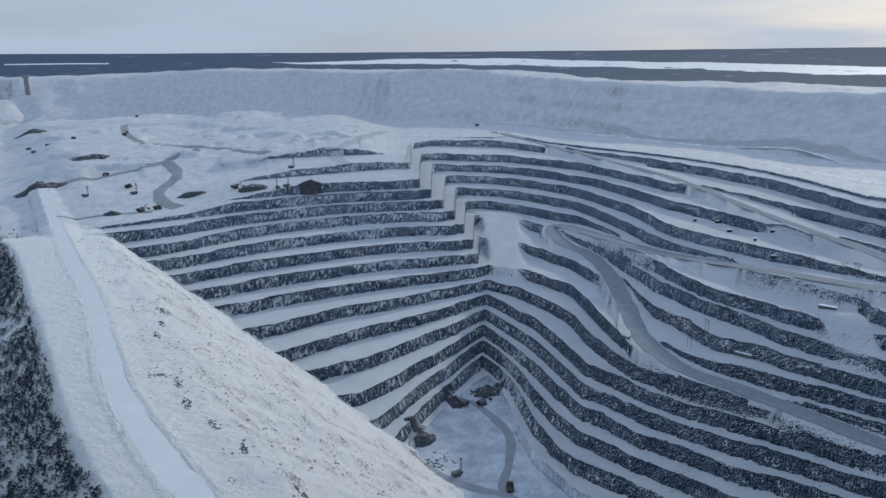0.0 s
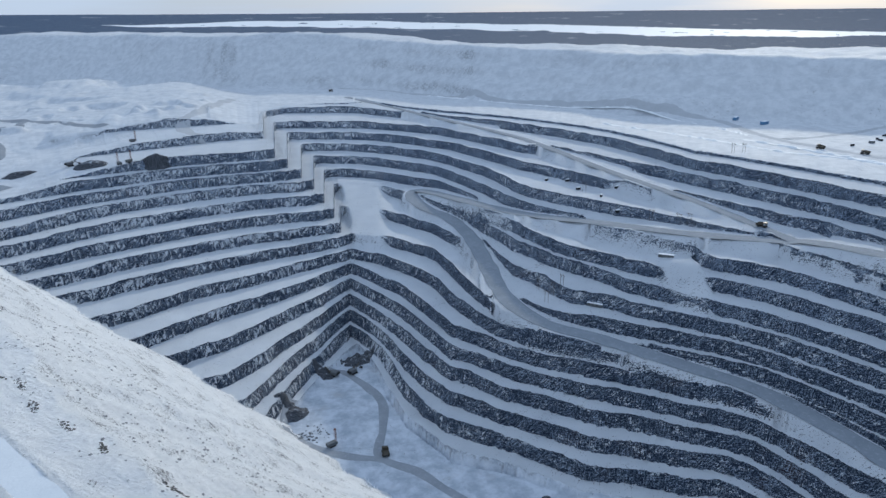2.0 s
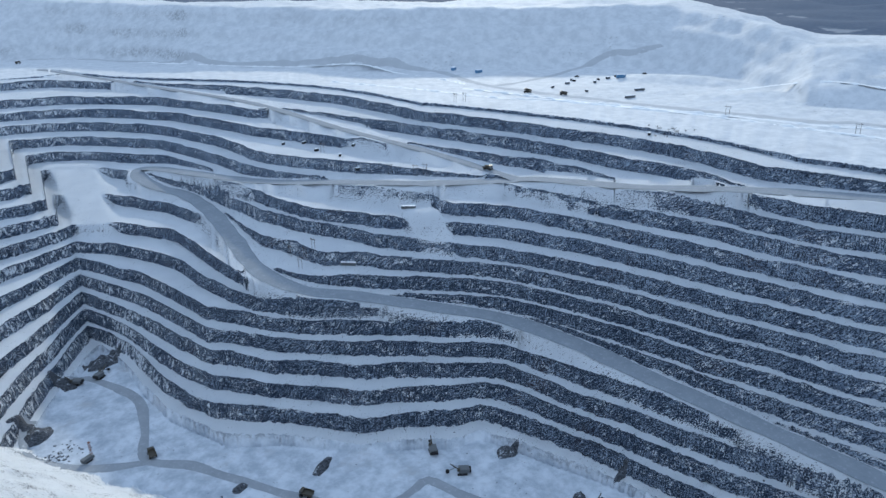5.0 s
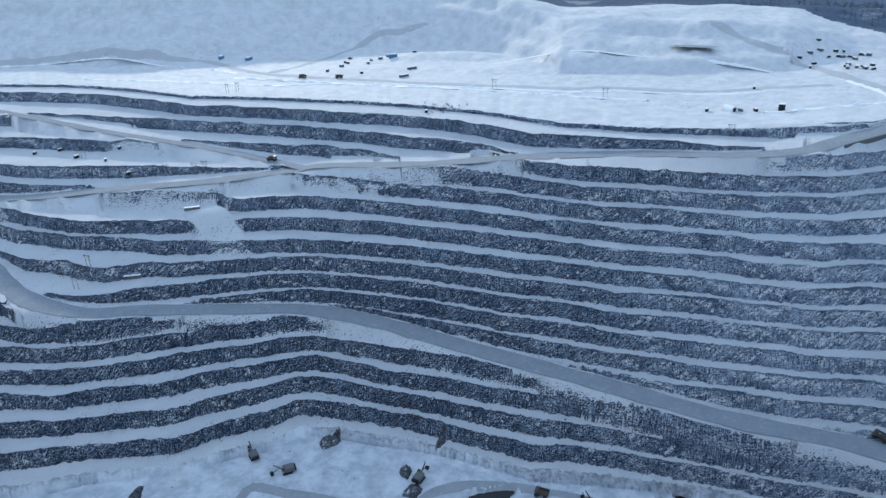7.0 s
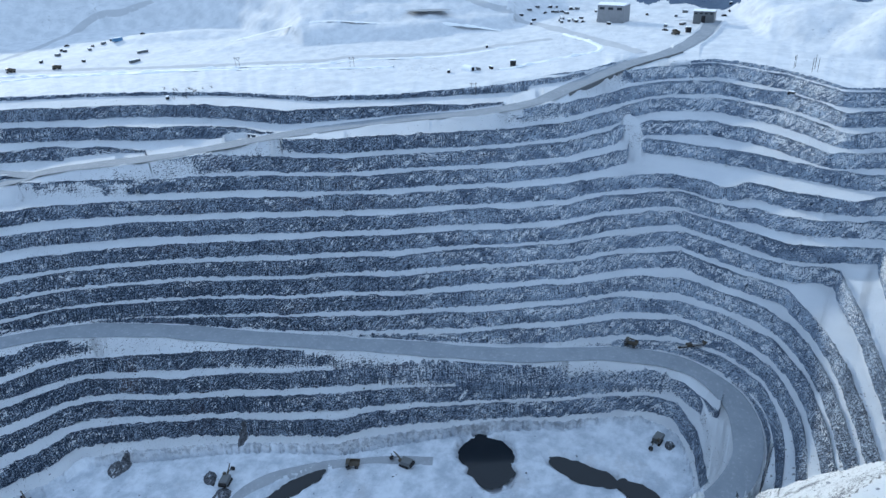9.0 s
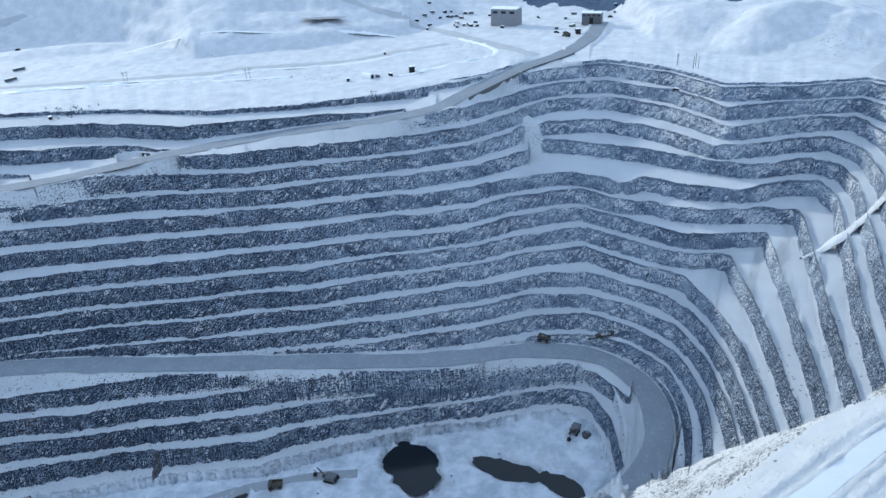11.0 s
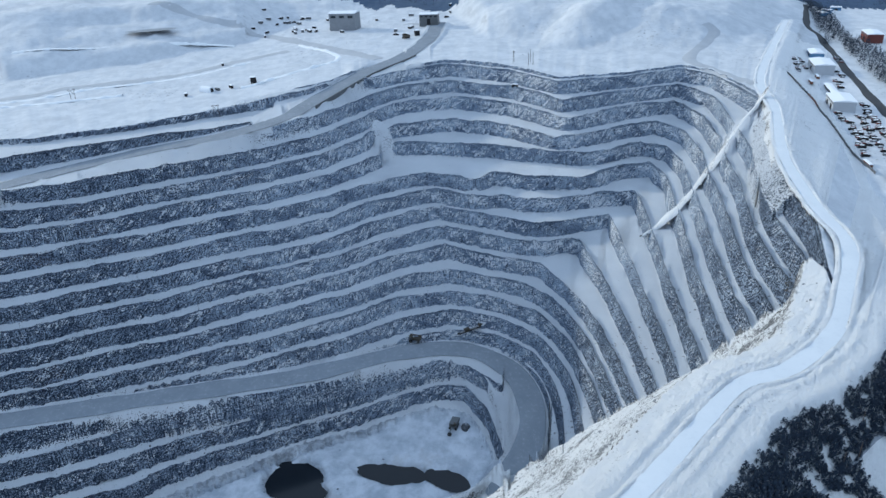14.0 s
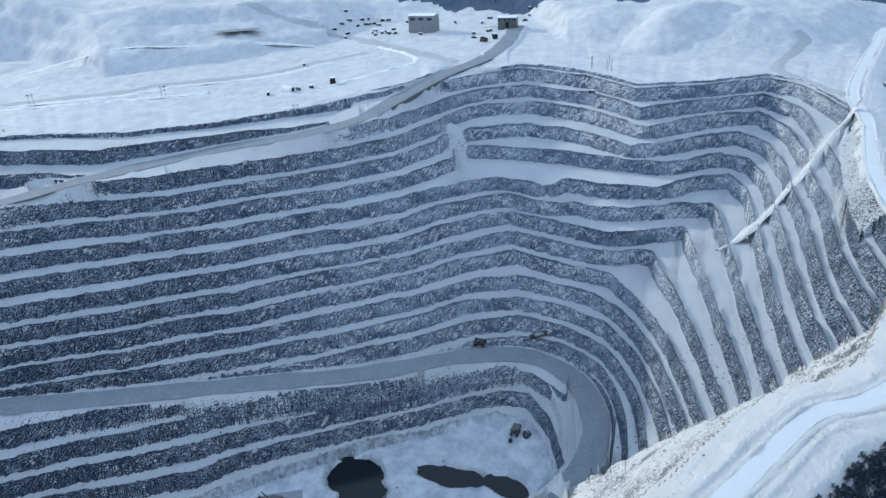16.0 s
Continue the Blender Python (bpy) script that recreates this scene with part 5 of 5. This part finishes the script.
# ---- cabins and sheds on the benches and the rim ----
place(site_cabin("long_cabin", "long dark metal site cabin with a snowy roof", 15, 3.2, 3.0, M_GREYSTEEL), [(275, 604, -40), (353, 615, -35), (814, 725, -20), (759, 692, -15)])
place(site_cabin("small_cabin", "small frosted metal site cabin on skids", 6, 2.6, 2.8, M_DARK), [(360, 744, 10), (346, 832, 20), (359, 790, 60), (386, 806, 30), (325, 892, 50), (349, 879, 20), (750, 255, 10), (767, 211, 40), (612, 526, 30), (728, 818, 20), (744, 762, 70), (813, 869, 30), (1048, 163, 20), (1061, 133, 50), (1046, 227, 10), (882, 248, 20), (738, -92, 60)])
place(site_cabin("blue_cabin", "blue sheet-metal crushing cabin with a snowy roof", 14, 6, 5.0, M_BLUE), [(871, 817, -30), (743, 1029, 20), (729, 1087, 40)])
place(site_cabin("dark_kiosk", "dark tall substation cabin beside the plant road", 7, 6, 6.5, M_DARK), [(964, 9.4, 10), (779, 189, 10)])


def tent_dome():
    t = tagged(new("tent_hangar"), "white round-topped tent hangar on the rim", "hangar")
    skin = bmesh.new()
    rows = []
    for x in np.linspace(-7, 7, 8):
        rows.append([skin.verts.new((x, 5 * math.cos(a), 5.5 * math.sin(a) - 0.3)) for a in np.linspace(0, math.pi, 13)])
    for a, b in zip(rows[:-1], rows[1:]):
        for i in range(12):
            skin.faces.new([a[i], a[i + 1], b[i + 1], b[i]])
    skin.faces.new(rows[0][::-1])
    skin.faces.new(rows[-1])
    part("cover", skin, M_ROOFSNOW, t)
    one("door", M_DARK, t, lambda b: box(b, 0.15, 4.0, 4.0, (-7.05, 0, 0)), "dark rolled door")
    for side in (-1, 1):
        one("container", M_GREYSTEEL, t, lambda b: box(b, 6.0, 2.4, 2.6, (-1 + 7 * side, -6.8, 0), bevel=0.05), "grey storage container")
    return t


place(tent_dome(), [(760, 235, 60)])

# ---- the plant behind the rim ----
place(hall("plant_hall", "large pale grey ore plant building", 38, 24, 24, M_CONCRETE, 0, 3, 2.0), [(1053, 112, 75)], 0.5)
place(hall("plant_annex", "blue-grey plant annex with a snowy roof", 26, 16, 15, M_GREYSTEEL, 1, 4, 1.5), [(1033, -8.4, 80)], 0.5)


def mine_tower():
    t = tagged(new("mine_tower"), "tall slim concrete tower far off on the dump", "tower")
    one("shaft", M_CONCRETE, t, lambda b: rod(b, (0, 0, -5), (0, 0, 62), 9, 14, 7.5))
    one("head", M_CONCRETE, t, lambda b: box(b, 19, 17, 12, (0, 0, 56), bevel=0.6))
    return t


place(mine_tower(), [(-1490, 2612, 20)], 1.0)


# ---- retaining wall beside the upper haul road ----
def retaining_wall():
    p = spline(ROAD_MAIN, 6)
    p = p[(p[:, 0] > 686) & (p[:, 0] < 849) & (p[:, 1] > 15.6) & (p[:, 1] < 129)]
    d = np.gradient(p[:, :2], axis=0)
    d /= np.linalg.norm(d, axis=1)[:, None]
    side = np.stack([-d[:, 1], d[:, 0]], 1)
    toward = np.sign((side * -p[:, :2]).sum(1))[:, None]
    inner, outer_ = p[:, :2] + side * toward * 12.2, p[:, :2] + side * toward * 13.4
    top, low = p[:, 2] + 2.0, p[:, 2] - 3.5
    n = len(p)
    co = np.concatenate([np.c_[inner, low], np.c_[inner, top], np.c_[outer_, top], np.c_[outer_, low]])
    q = []
    for i in range(n - 1):
        for k in range(4):
            a, b = k * n, ((k + 1) % 4) * n
            q.append((a + i, a + i + 1, b + i + 1, b + i))
    q += [(0, n, 2 * n, 3 * n), (n - 1, 4 * n - 1, 3 * n - 1, 2 * n - 1)]
    return mesh_object("retaining_wall", co, np.array(q), M_GREYSTEEL, "dark retaining wall below the haul road", "structure", shade=False)


retaining_wall()


def pipe_conveyor():
    t = tagged(new("conveyor"), "long low conveyor with yellow drives on a bench", "conveyor")
    one("deck", M_DARK, t, lambda b: box(b, 42, 2.2, 0.8, (0, 0, 1.6), bevel=0.1))
    one("hood", M_CONCRETE, t, lambda b: box(b, 38, 1.8, 0.9, (0, 0, 2.4), bevel=0.3))
    for x in (-18, -2, 12):
        one("drive_house", M_YELLOW, t, lambda b: box(b, 4.5, 3.0, 2.6, (x, 0, 2.2), bevel=0.15), "dirty yellow drive house")
    for k in range(8):
        one("trestle", M_GREYSTEEL, t, lambda b: [rod(b, (-20 + 5.6 * k, s * 1.3, -0.3), (-20 + 5.6 * k, s * 0.7, 1.8), 0.14, 5) for s in (-1, 1)])
    return t


place(pipe_conveyor(), [(513, -32.8, 118)])

# ---- the yard and works outside the embankment ----
ALONG = math.degrees(math.atan2(98, -336))
place(hall("white_hall", "white workshop hall with two dark gates", 30, 19, 9, M_WHITEWALL, 2, 6), [(626, -377, ALONG)], 0.3)
place(hall("white_store", "long white storehouse under snow", 34, 20, 10, M_WHITEWALL, 1, 5), [(757, -426, ALONG)], 0.3)
place(hall("blue_store", "white and blue storehouse under snow", 24, 14, 8, M_BLUE, 1, 4), [(810, -446, ALONG)], 0.3)
place(hall("brick_works", "red brick works building with a snowy roof", 30, 18, 11, M_BRICK, 1, 6), [(887, -556, ALONG)], 0.3)
place(hall("low_shed", "long low shed with a snowy roof", 46, 6, 3.4, M_GREYSTEEL, 4, 8, 0.5), [(677, -397, ALONG)], 0.2)
place(hall("roadside_shed", "small dark workshop by the yard", 14, 9, 4.5, M_BLUE, 1, 3, 0.7), [(454, -325, ALONG), (1072, -594, 40), (1046, -574, 10), (1104, -626, 70)], 0.2)
place(site_cabin("orange_container", "orange shipping container with snow on top", 12, 2.5, 2.6, M_ORANGE, "container", "yard containers"), [(708, -391, ALONG), (725, -406, ALONG), (483, -321, ALONG + 8)])
cars = []
rng = np.random.default_rng(12)
for row_x, row_y, count, step in ((612, -396, 10, 4.4), (586, -386, 10, 4.6), (560, -377, 9, 4.8), (546, -371, 9, 4.8), (540, -352, 8, 5), (515, -350, 8, 5), (596, -362, 6, 5), (570, -358, 6, 5), (735, -436, 8, 5), (742, -392, 6, 5), (760, -398, 5, 5), (594, -388, 9, 5), (578, -373, 9, 5.2), (552, -363, 8, 5.5), (536, -346, 8, 5.5), (509, -333, 7, 5.5), (700, -416, 6, 6), (765, -409, 6, 6), (795, -466, 5, 6)):
    for k in range(count):
        if rng.random() < 0.92:
            c, s = math.cos(radians(ALONG)), math.sin(radians(ALONG))
            cars.append((row_x - c * step * (count / 2 - k), row_y - s * step * (count / 2 - k) + rng.normal(0, 0.8), ALONG + 90 + rng.normal(0, 12)))
place(parked_car(M_GREYCAR, "grey snow-capped car parked in the works yard"), cars[0::3])
place(parked_car(M_REDCAR, "dull red snow-capped car parked in the works yard"), cars[1::3])
place(parked_car(M_DARK, "dark snow-capped truck parked in the works yard", 6.5, 2.4), cars[2::3])


def yard_fence():
    t = tagged(new("yard_fence"), "rusty sheet fence along the works yard", "fence")
    p = spline([(703, -362, 0), (668, -357, 0), (637, -357, 0), (601, -348, 0), (547, -333, 0), (514, -325, 0), (464, -316, 0)], 6)
    for a, b in zip(p[:-1], p[1:]):
        mx, my = (a[0] + b[0]) / 2, (a[1] + b[1]) / 2
        ang = math.degrees(math.atan2(b[1] - a[1], b[0] - a[0]))
        base = float(gz(mx, my))
        one("panel", M_ORANGE if mx > 620 and mx < 652 else M_GREYSTEEL, t, lambda m: box(m, float(np.linalg.norm(b - a)) - 0.1, 0.12, 2.2, (mx, my, base - 0.2), (0, 0, ang)))
        one("post", M_DARK, t, lambda m: box(m, 0.2, 0.2, 2.6, (a[0], a[1], float(gz(a[0], a[1])) - 0.3)))
    return t


yard_fence()


# ---- trees ----
def crown_tris(rng, h, wide, count):
    """Small needle sprays round a trunk, wide below and narrow above."""
    zz = h * (0.12 + 0.86 * rng.random(count) ** 0.85)
    rad = wide * (1.02 - zz / h) * rng.uniform(0.35, 1.0, count)
    a = rng.uniform(0, 6.28, count)
    c = np.stack([rad * np.cos(a), rad * np.sin(a), zz], 1)
    size = (0.16 + 0.22 * rng.random(count)) * wide
    out = np.stack([np.cos(a), np.sin(a), rng.uniform(-0.7, 0.1, count)], 1)
    tan = np.stack([-np.sin(a), np.cos(a), rng.uniform(-0.3, 0.3, count)], 1)
    return np.stack([c + out * size[:, None] * 1.3, c + tan * size[:, None] * 0.8 - out * size[:, None] * 0.4, c - tan * size[:, None] * 0.8 + np.array([0, 0, 0.35]) * size[:, None]], 1)


def tree_thing(name, label, h, wide, seed, material):
    rng = np.random.default_rng(seed)
    t = tagged(new(name), label, "tree", "trees below the embankment")
    one("trunk", M_BARK, t, lambda b: rod(b, (0, 0, -0.4), (0, 0, h * 0.92), 0.035 * h * 0.6, 6, 0.02))
    tris = crown_tris(rng, h, wide, 190)
    ob = mesh_object("crown", tris.reshape(-1, 3), np.arange(570).reshape(-1, 3), material, shade=False)
    ob.parent = t
    return t


def wood(name, xs, ys, hs, label, sprays, seed, wide=0.26):
    """Trees too many to count, as one mesh."""
    rng = np.random.default_rng(seed)
    base = gz(xs, ys)
    protos = [crown_tris(rng, 1.0, wide, sprays) for _ in range(8)]
    co = []
    for x, y, z, h in zip(xs, ys, base, hs):
        p = protos[rng.integers(8)]
        a = rng.uniform(0, 6.28)
        c, s = math.cos(a), math.sin(a)
        q = p.reshape(-1, 3)
        fat = h * rng.uniform(0.75, 1.3)
        co.append(np.stack([x + (q[:, 0] * c - q[:, 1] * s) * fat, y + (q[:, 0] * s + q[:, 1] * c) * fat, z + q[:, 2] * h], 1))
    co = np.concatenate(co)
    return mesh_object(name, co, np.arange(len(co)).reshape(-1, 3), M_NEEDLE, label, "stuff", shade=False)


def scatter(rng, count, inside, clump=14.0, keep=0.0, seed=0):
    """Random places in a box (x0, x1, y0, y1) where inside() holds, thinned into clumps."""
    def run(x0, x1, y0, y1):
        x, y = rng.uniform(x0, x1, count), rng.uniform(y0, y1, count)
        ok = inside(x, y) & (fbm(x, y, clump, 3, seed) > keep)
        return x[ok], y[ok]
    return run


def bank_side(x, y):
    j = np.clip(np.searchsorted(GX, x), 0, len(GX) - 1)
    i = np.clip(np.searchsorted(GY, y), 0, len(GY) - 1)
    return BD[i, j]


rng = np.random.default_rng(31)
wx, wy = scatter(rng, 90000, lambda x, y: (bank_side(x, y) < -2 - np.interp(y, [-50, 344, 512, 700, 800], [19, 26, 40, 45, 58])) & (bank_side(x, y) > -190) & (np.degrees(np.arctan2(-x, y)) > 24), 12, -0.26, 3)(-620, -100, 170, 900)
wood("young_wood_west", wx, wy, rng.uniform(2.4, 5.0, len(wx)), "dense young snowy wood below the embankment", 17, 41, 0.42)
ex, ey = scatter(rng, 64000, lambda x, y: (bank_side(x, y) < -19.5) & (bank_side(x, y) > -105) & (np.hypot(x - 183, y + 162) > 13 + 8 * fbm(x, y, 12, 2, 8)) & (np.hypot(x - 168, y + 136) > 8), 5, -0.32, 5)(125, 256, -272, -36)
wood("young_wood_east", ex, ey, rng.uniform(1.2, 3.0, len(ex)), "dense young snowy wood below the embankment", 22, 42, 0.42)
rim_trees = [(x, y, rng.uniform(0, 360)) for x, y in zip(wx[:36], wy[:36])] + [(x, y, rng.uniform(0, 360)) for x, y in zip(ex[:36], ey[:36])]
place(tree_thing("young_spruce", "young dark spruce with frost on its needles", 6.0, 1.5, 7, M_NEEDLE), rim_trees[0::2])
place(tree_thing("young_pine", "young bushy pine with frost on its needles", 4.6, 1.6, 8, M_NEEDLE), rim_trees[1::2])

fx, fy = scatter(rng, 16000, lambda x, y: (np.hypot(x, y) > np.interp(np.degrees(np.arctan2(x, y)), [70, 76, 82, 90, 100, 111, 120, 140], [1535, 1448, 1315, 1195, 1110, 1190, 1305, 1360])) & (np.hypot(x, y) < 1900) & (np.degrees(np.arctan2(x, y)) < 128), 60, -0.35, 9)(500, 1900, -1200, 700)
wood("boreal_forest", fx, fy, rng.uniform(9, 16, len(fx)), "dark spruce forest beyond the mine", 14, 43, 0.22)
sx, sy = scatter(rng, 7000, lambda x, y: np.abs((x - 816) * 0.34 + (y + 482) * 0.94 + 6) < 16, 30, -0.3, 11)(880, 1187, -594, -424)
s2x, s2y = scatter(rng, 7000, lambda x, y: (np.abs((x - 782) * 0.28 + (y + 463) * 0.96 + 34) < 17) & (x < 880), 30, -0.3, 12)(508, 880, -594, -424)
wood("roadside_spruces", np.r_[sx, s2x], np.r_[sy, s2y], rng.uniform(6, 11, len(sx) + len(s2x)), "belt of dark spruces beside the asphalt road", 20, 44, 0.2)

# ---- rubble on the sunlit slope ----
rng = np.random.default_rng(77)
rx, ry = rng.uniform(-420, 420, 26000), rng.uniform(-230, 800, 26000)
rb = bank_side(rx, ry)
ok = (rb > 14) & (rb < 150) & (fbm(rx, ry, 25, 3, 15) > 0.02)
rx, ry = rx[ok], ry[ok]
stones("slope_rubble", rx, ry, rng.uniform(0.25, 0.9, len(rx)) ** 1.6 * 1.5, M_CONCRETE, "frost-dusted stones on the rubble slope", 16)


# ---- poles and a lane in the clearing behind the eastern wood ----
def utility_pole():
    t = tagged(new("utility_pole"), "slim dark street pole standing in snow", "pole", "poles in the clearing")
    one("shaft", M_WOOD, t, lambda b: rod(b, (0, 0, -0.5), (0, 0, 9.0), 0.16, 8, 0.10))
    one("arm", M_GREYSTEEL, t, lambda b: rod(b, (0, 0, 8.7), (1.5, 0, 8.95), 0.05, 6))
    one("lamp_head", M_GREYSTEEL, t, lambda b: box(b, 0.7, 0.28, 0.14, (1.7, 0, 8.9), bevel=0.04))
    return t


place(utility_pole(), [(199, -154, 60), (183, -139, 60), (198, -166, 20), (195, -170, 20), (187, -147, 60)])
track("clearing_lane", [(209, -177), (198, -162), (194, -156), (183, -141), (173, -126)], 0.8, M_TRACK, "narrow trodden lane through the clearing", 0.25)


# ---- shrubs on the rim and at the end of the embankment ----
def shrub():
    t = tagged(new("bare_shrub"), "bare grey-brown shrub in deep snow", "shrub", "shrubs on the mine rim")
    rng2 = np.random.default_rng(8)
    for _ in range(14):
        a, lean, h = rng2.uniform(0, 6.28), rng2.uniform(0.2, 0.9), rng2.uniform(1.6, 3.6)
        one("branch", M_BARK, t, lambda b: rod(b, (0.3 * math.cos(a), 0.3 * math.sin(a), -0.3), (lean * h * math.cos(a), lean * h * math.sin(a), h), 0.07, 5, 0.02))
    return t


rng = np.random.default_rng(23)
spots = [(634 + rng.normal(0, 9), 513 + rng.normal(0, 12), rng.uniform(0, 360)) for _ in range(16)]
spots += [(-539 + rng.normal(0, 15), 856 + rng.normal(0, 22), rng.uniform(0, 360)) for _ in range(26)]
place(shrub(), spots)

# ---- broken rock ribs that stick out of the rubble slope ----
rng = np.random.default_rng(37)
ribs = [(-212, 503, 2.1, 12), (-199, 469, 2.1, 9), (-190, 438, 2.1, 12), (-160, 366, 0.4, 4), (-147, 359, 2.2, 7), (-131, 327, 2, 7), (-111, 306, 2.2, 8), (-88, 278, 2.1, 6), (336, -195, 2.6, 12), (313, -180, 2.6, 10), (297, -167, 2.6, 10), (-56, 246, 2.2, 8), (-28.1, 220, 2.1, 8)]
qx, qy = [], []
for x, y, turn, long_ in ribs:
    u, v = rng.normal(0, long_ * 0.5, 34), rng.normal(0, 1.1, 34)
    qx.append(x + u * math.cos(turn) - v * math.sin(turn))
    qy.append(y + u * math.sin(turn) + v * math.cos(turn))
stones("rib_stones", np.concatenate(qx), np.concatenate(qy), rng.uniform(0.3, 1.1, 34 * len(ribs)), M_OUTCROP, "broken dark rock ribs on the snow slope", 38)

# ---- settling pond and clutter on the plateau behind the rim ----
a = np.linspace(0, 2 * np.pi, 48, endpoint=False)
rr = 1 + 0.3 * fbm(np.cos(a) * 2, np.sin(a) * 2, 1.0, 3, 71)
px, py = 1016 + 12 * rr * np.cos(a) - 20 * rr * np.sin(a) * 0.3, 371 + 34 * rr * np.sin(a)
level = float(np.max(gz(px, py))) + 0.3
mesh_object("settling_pond", np.vstack([np.c_[px, py, np.full(48, level)], [[1016, 371, level]]]), np.array([(i, (i + 1) % 48, 48) for i in range(48)]), M_TRACK, "grey frozen settling pond on top of the dump", "structure")
rng = np.random.default_rng(29)
clutter = []
for cx, cy, sx, sy, count in ((1064, 173, 22, 26, 14), (1093, 98, 18, 22, 10), (1116, 226, 20, 20, 8), (1157, 195, 18, 26, 10), (979, 31.2, 18, 16, 5), (843, 833, 30, 40, 8), (1109, -20.9, 20, 30, 6)):
    clutter += [(rng.normal(cx, sx), rng.normal(cy, sy), rng.uniform(0, 360)) for _ in range(count)]
place(site_cabin("yard_shed", "small snow-capped shed in the plant yard", 7, 4, 3.2, M_GREYSTEEL), clutter[0::3])
place(site_cabin("spare_container", "dark container among plant clutter", 6, 2.5, 2.6, M_DARK), clutter[1::3])
place(parked_car(M_DARK, "dark machine parked in the plant yard", 7.5, 3.0), clutter[2::3])
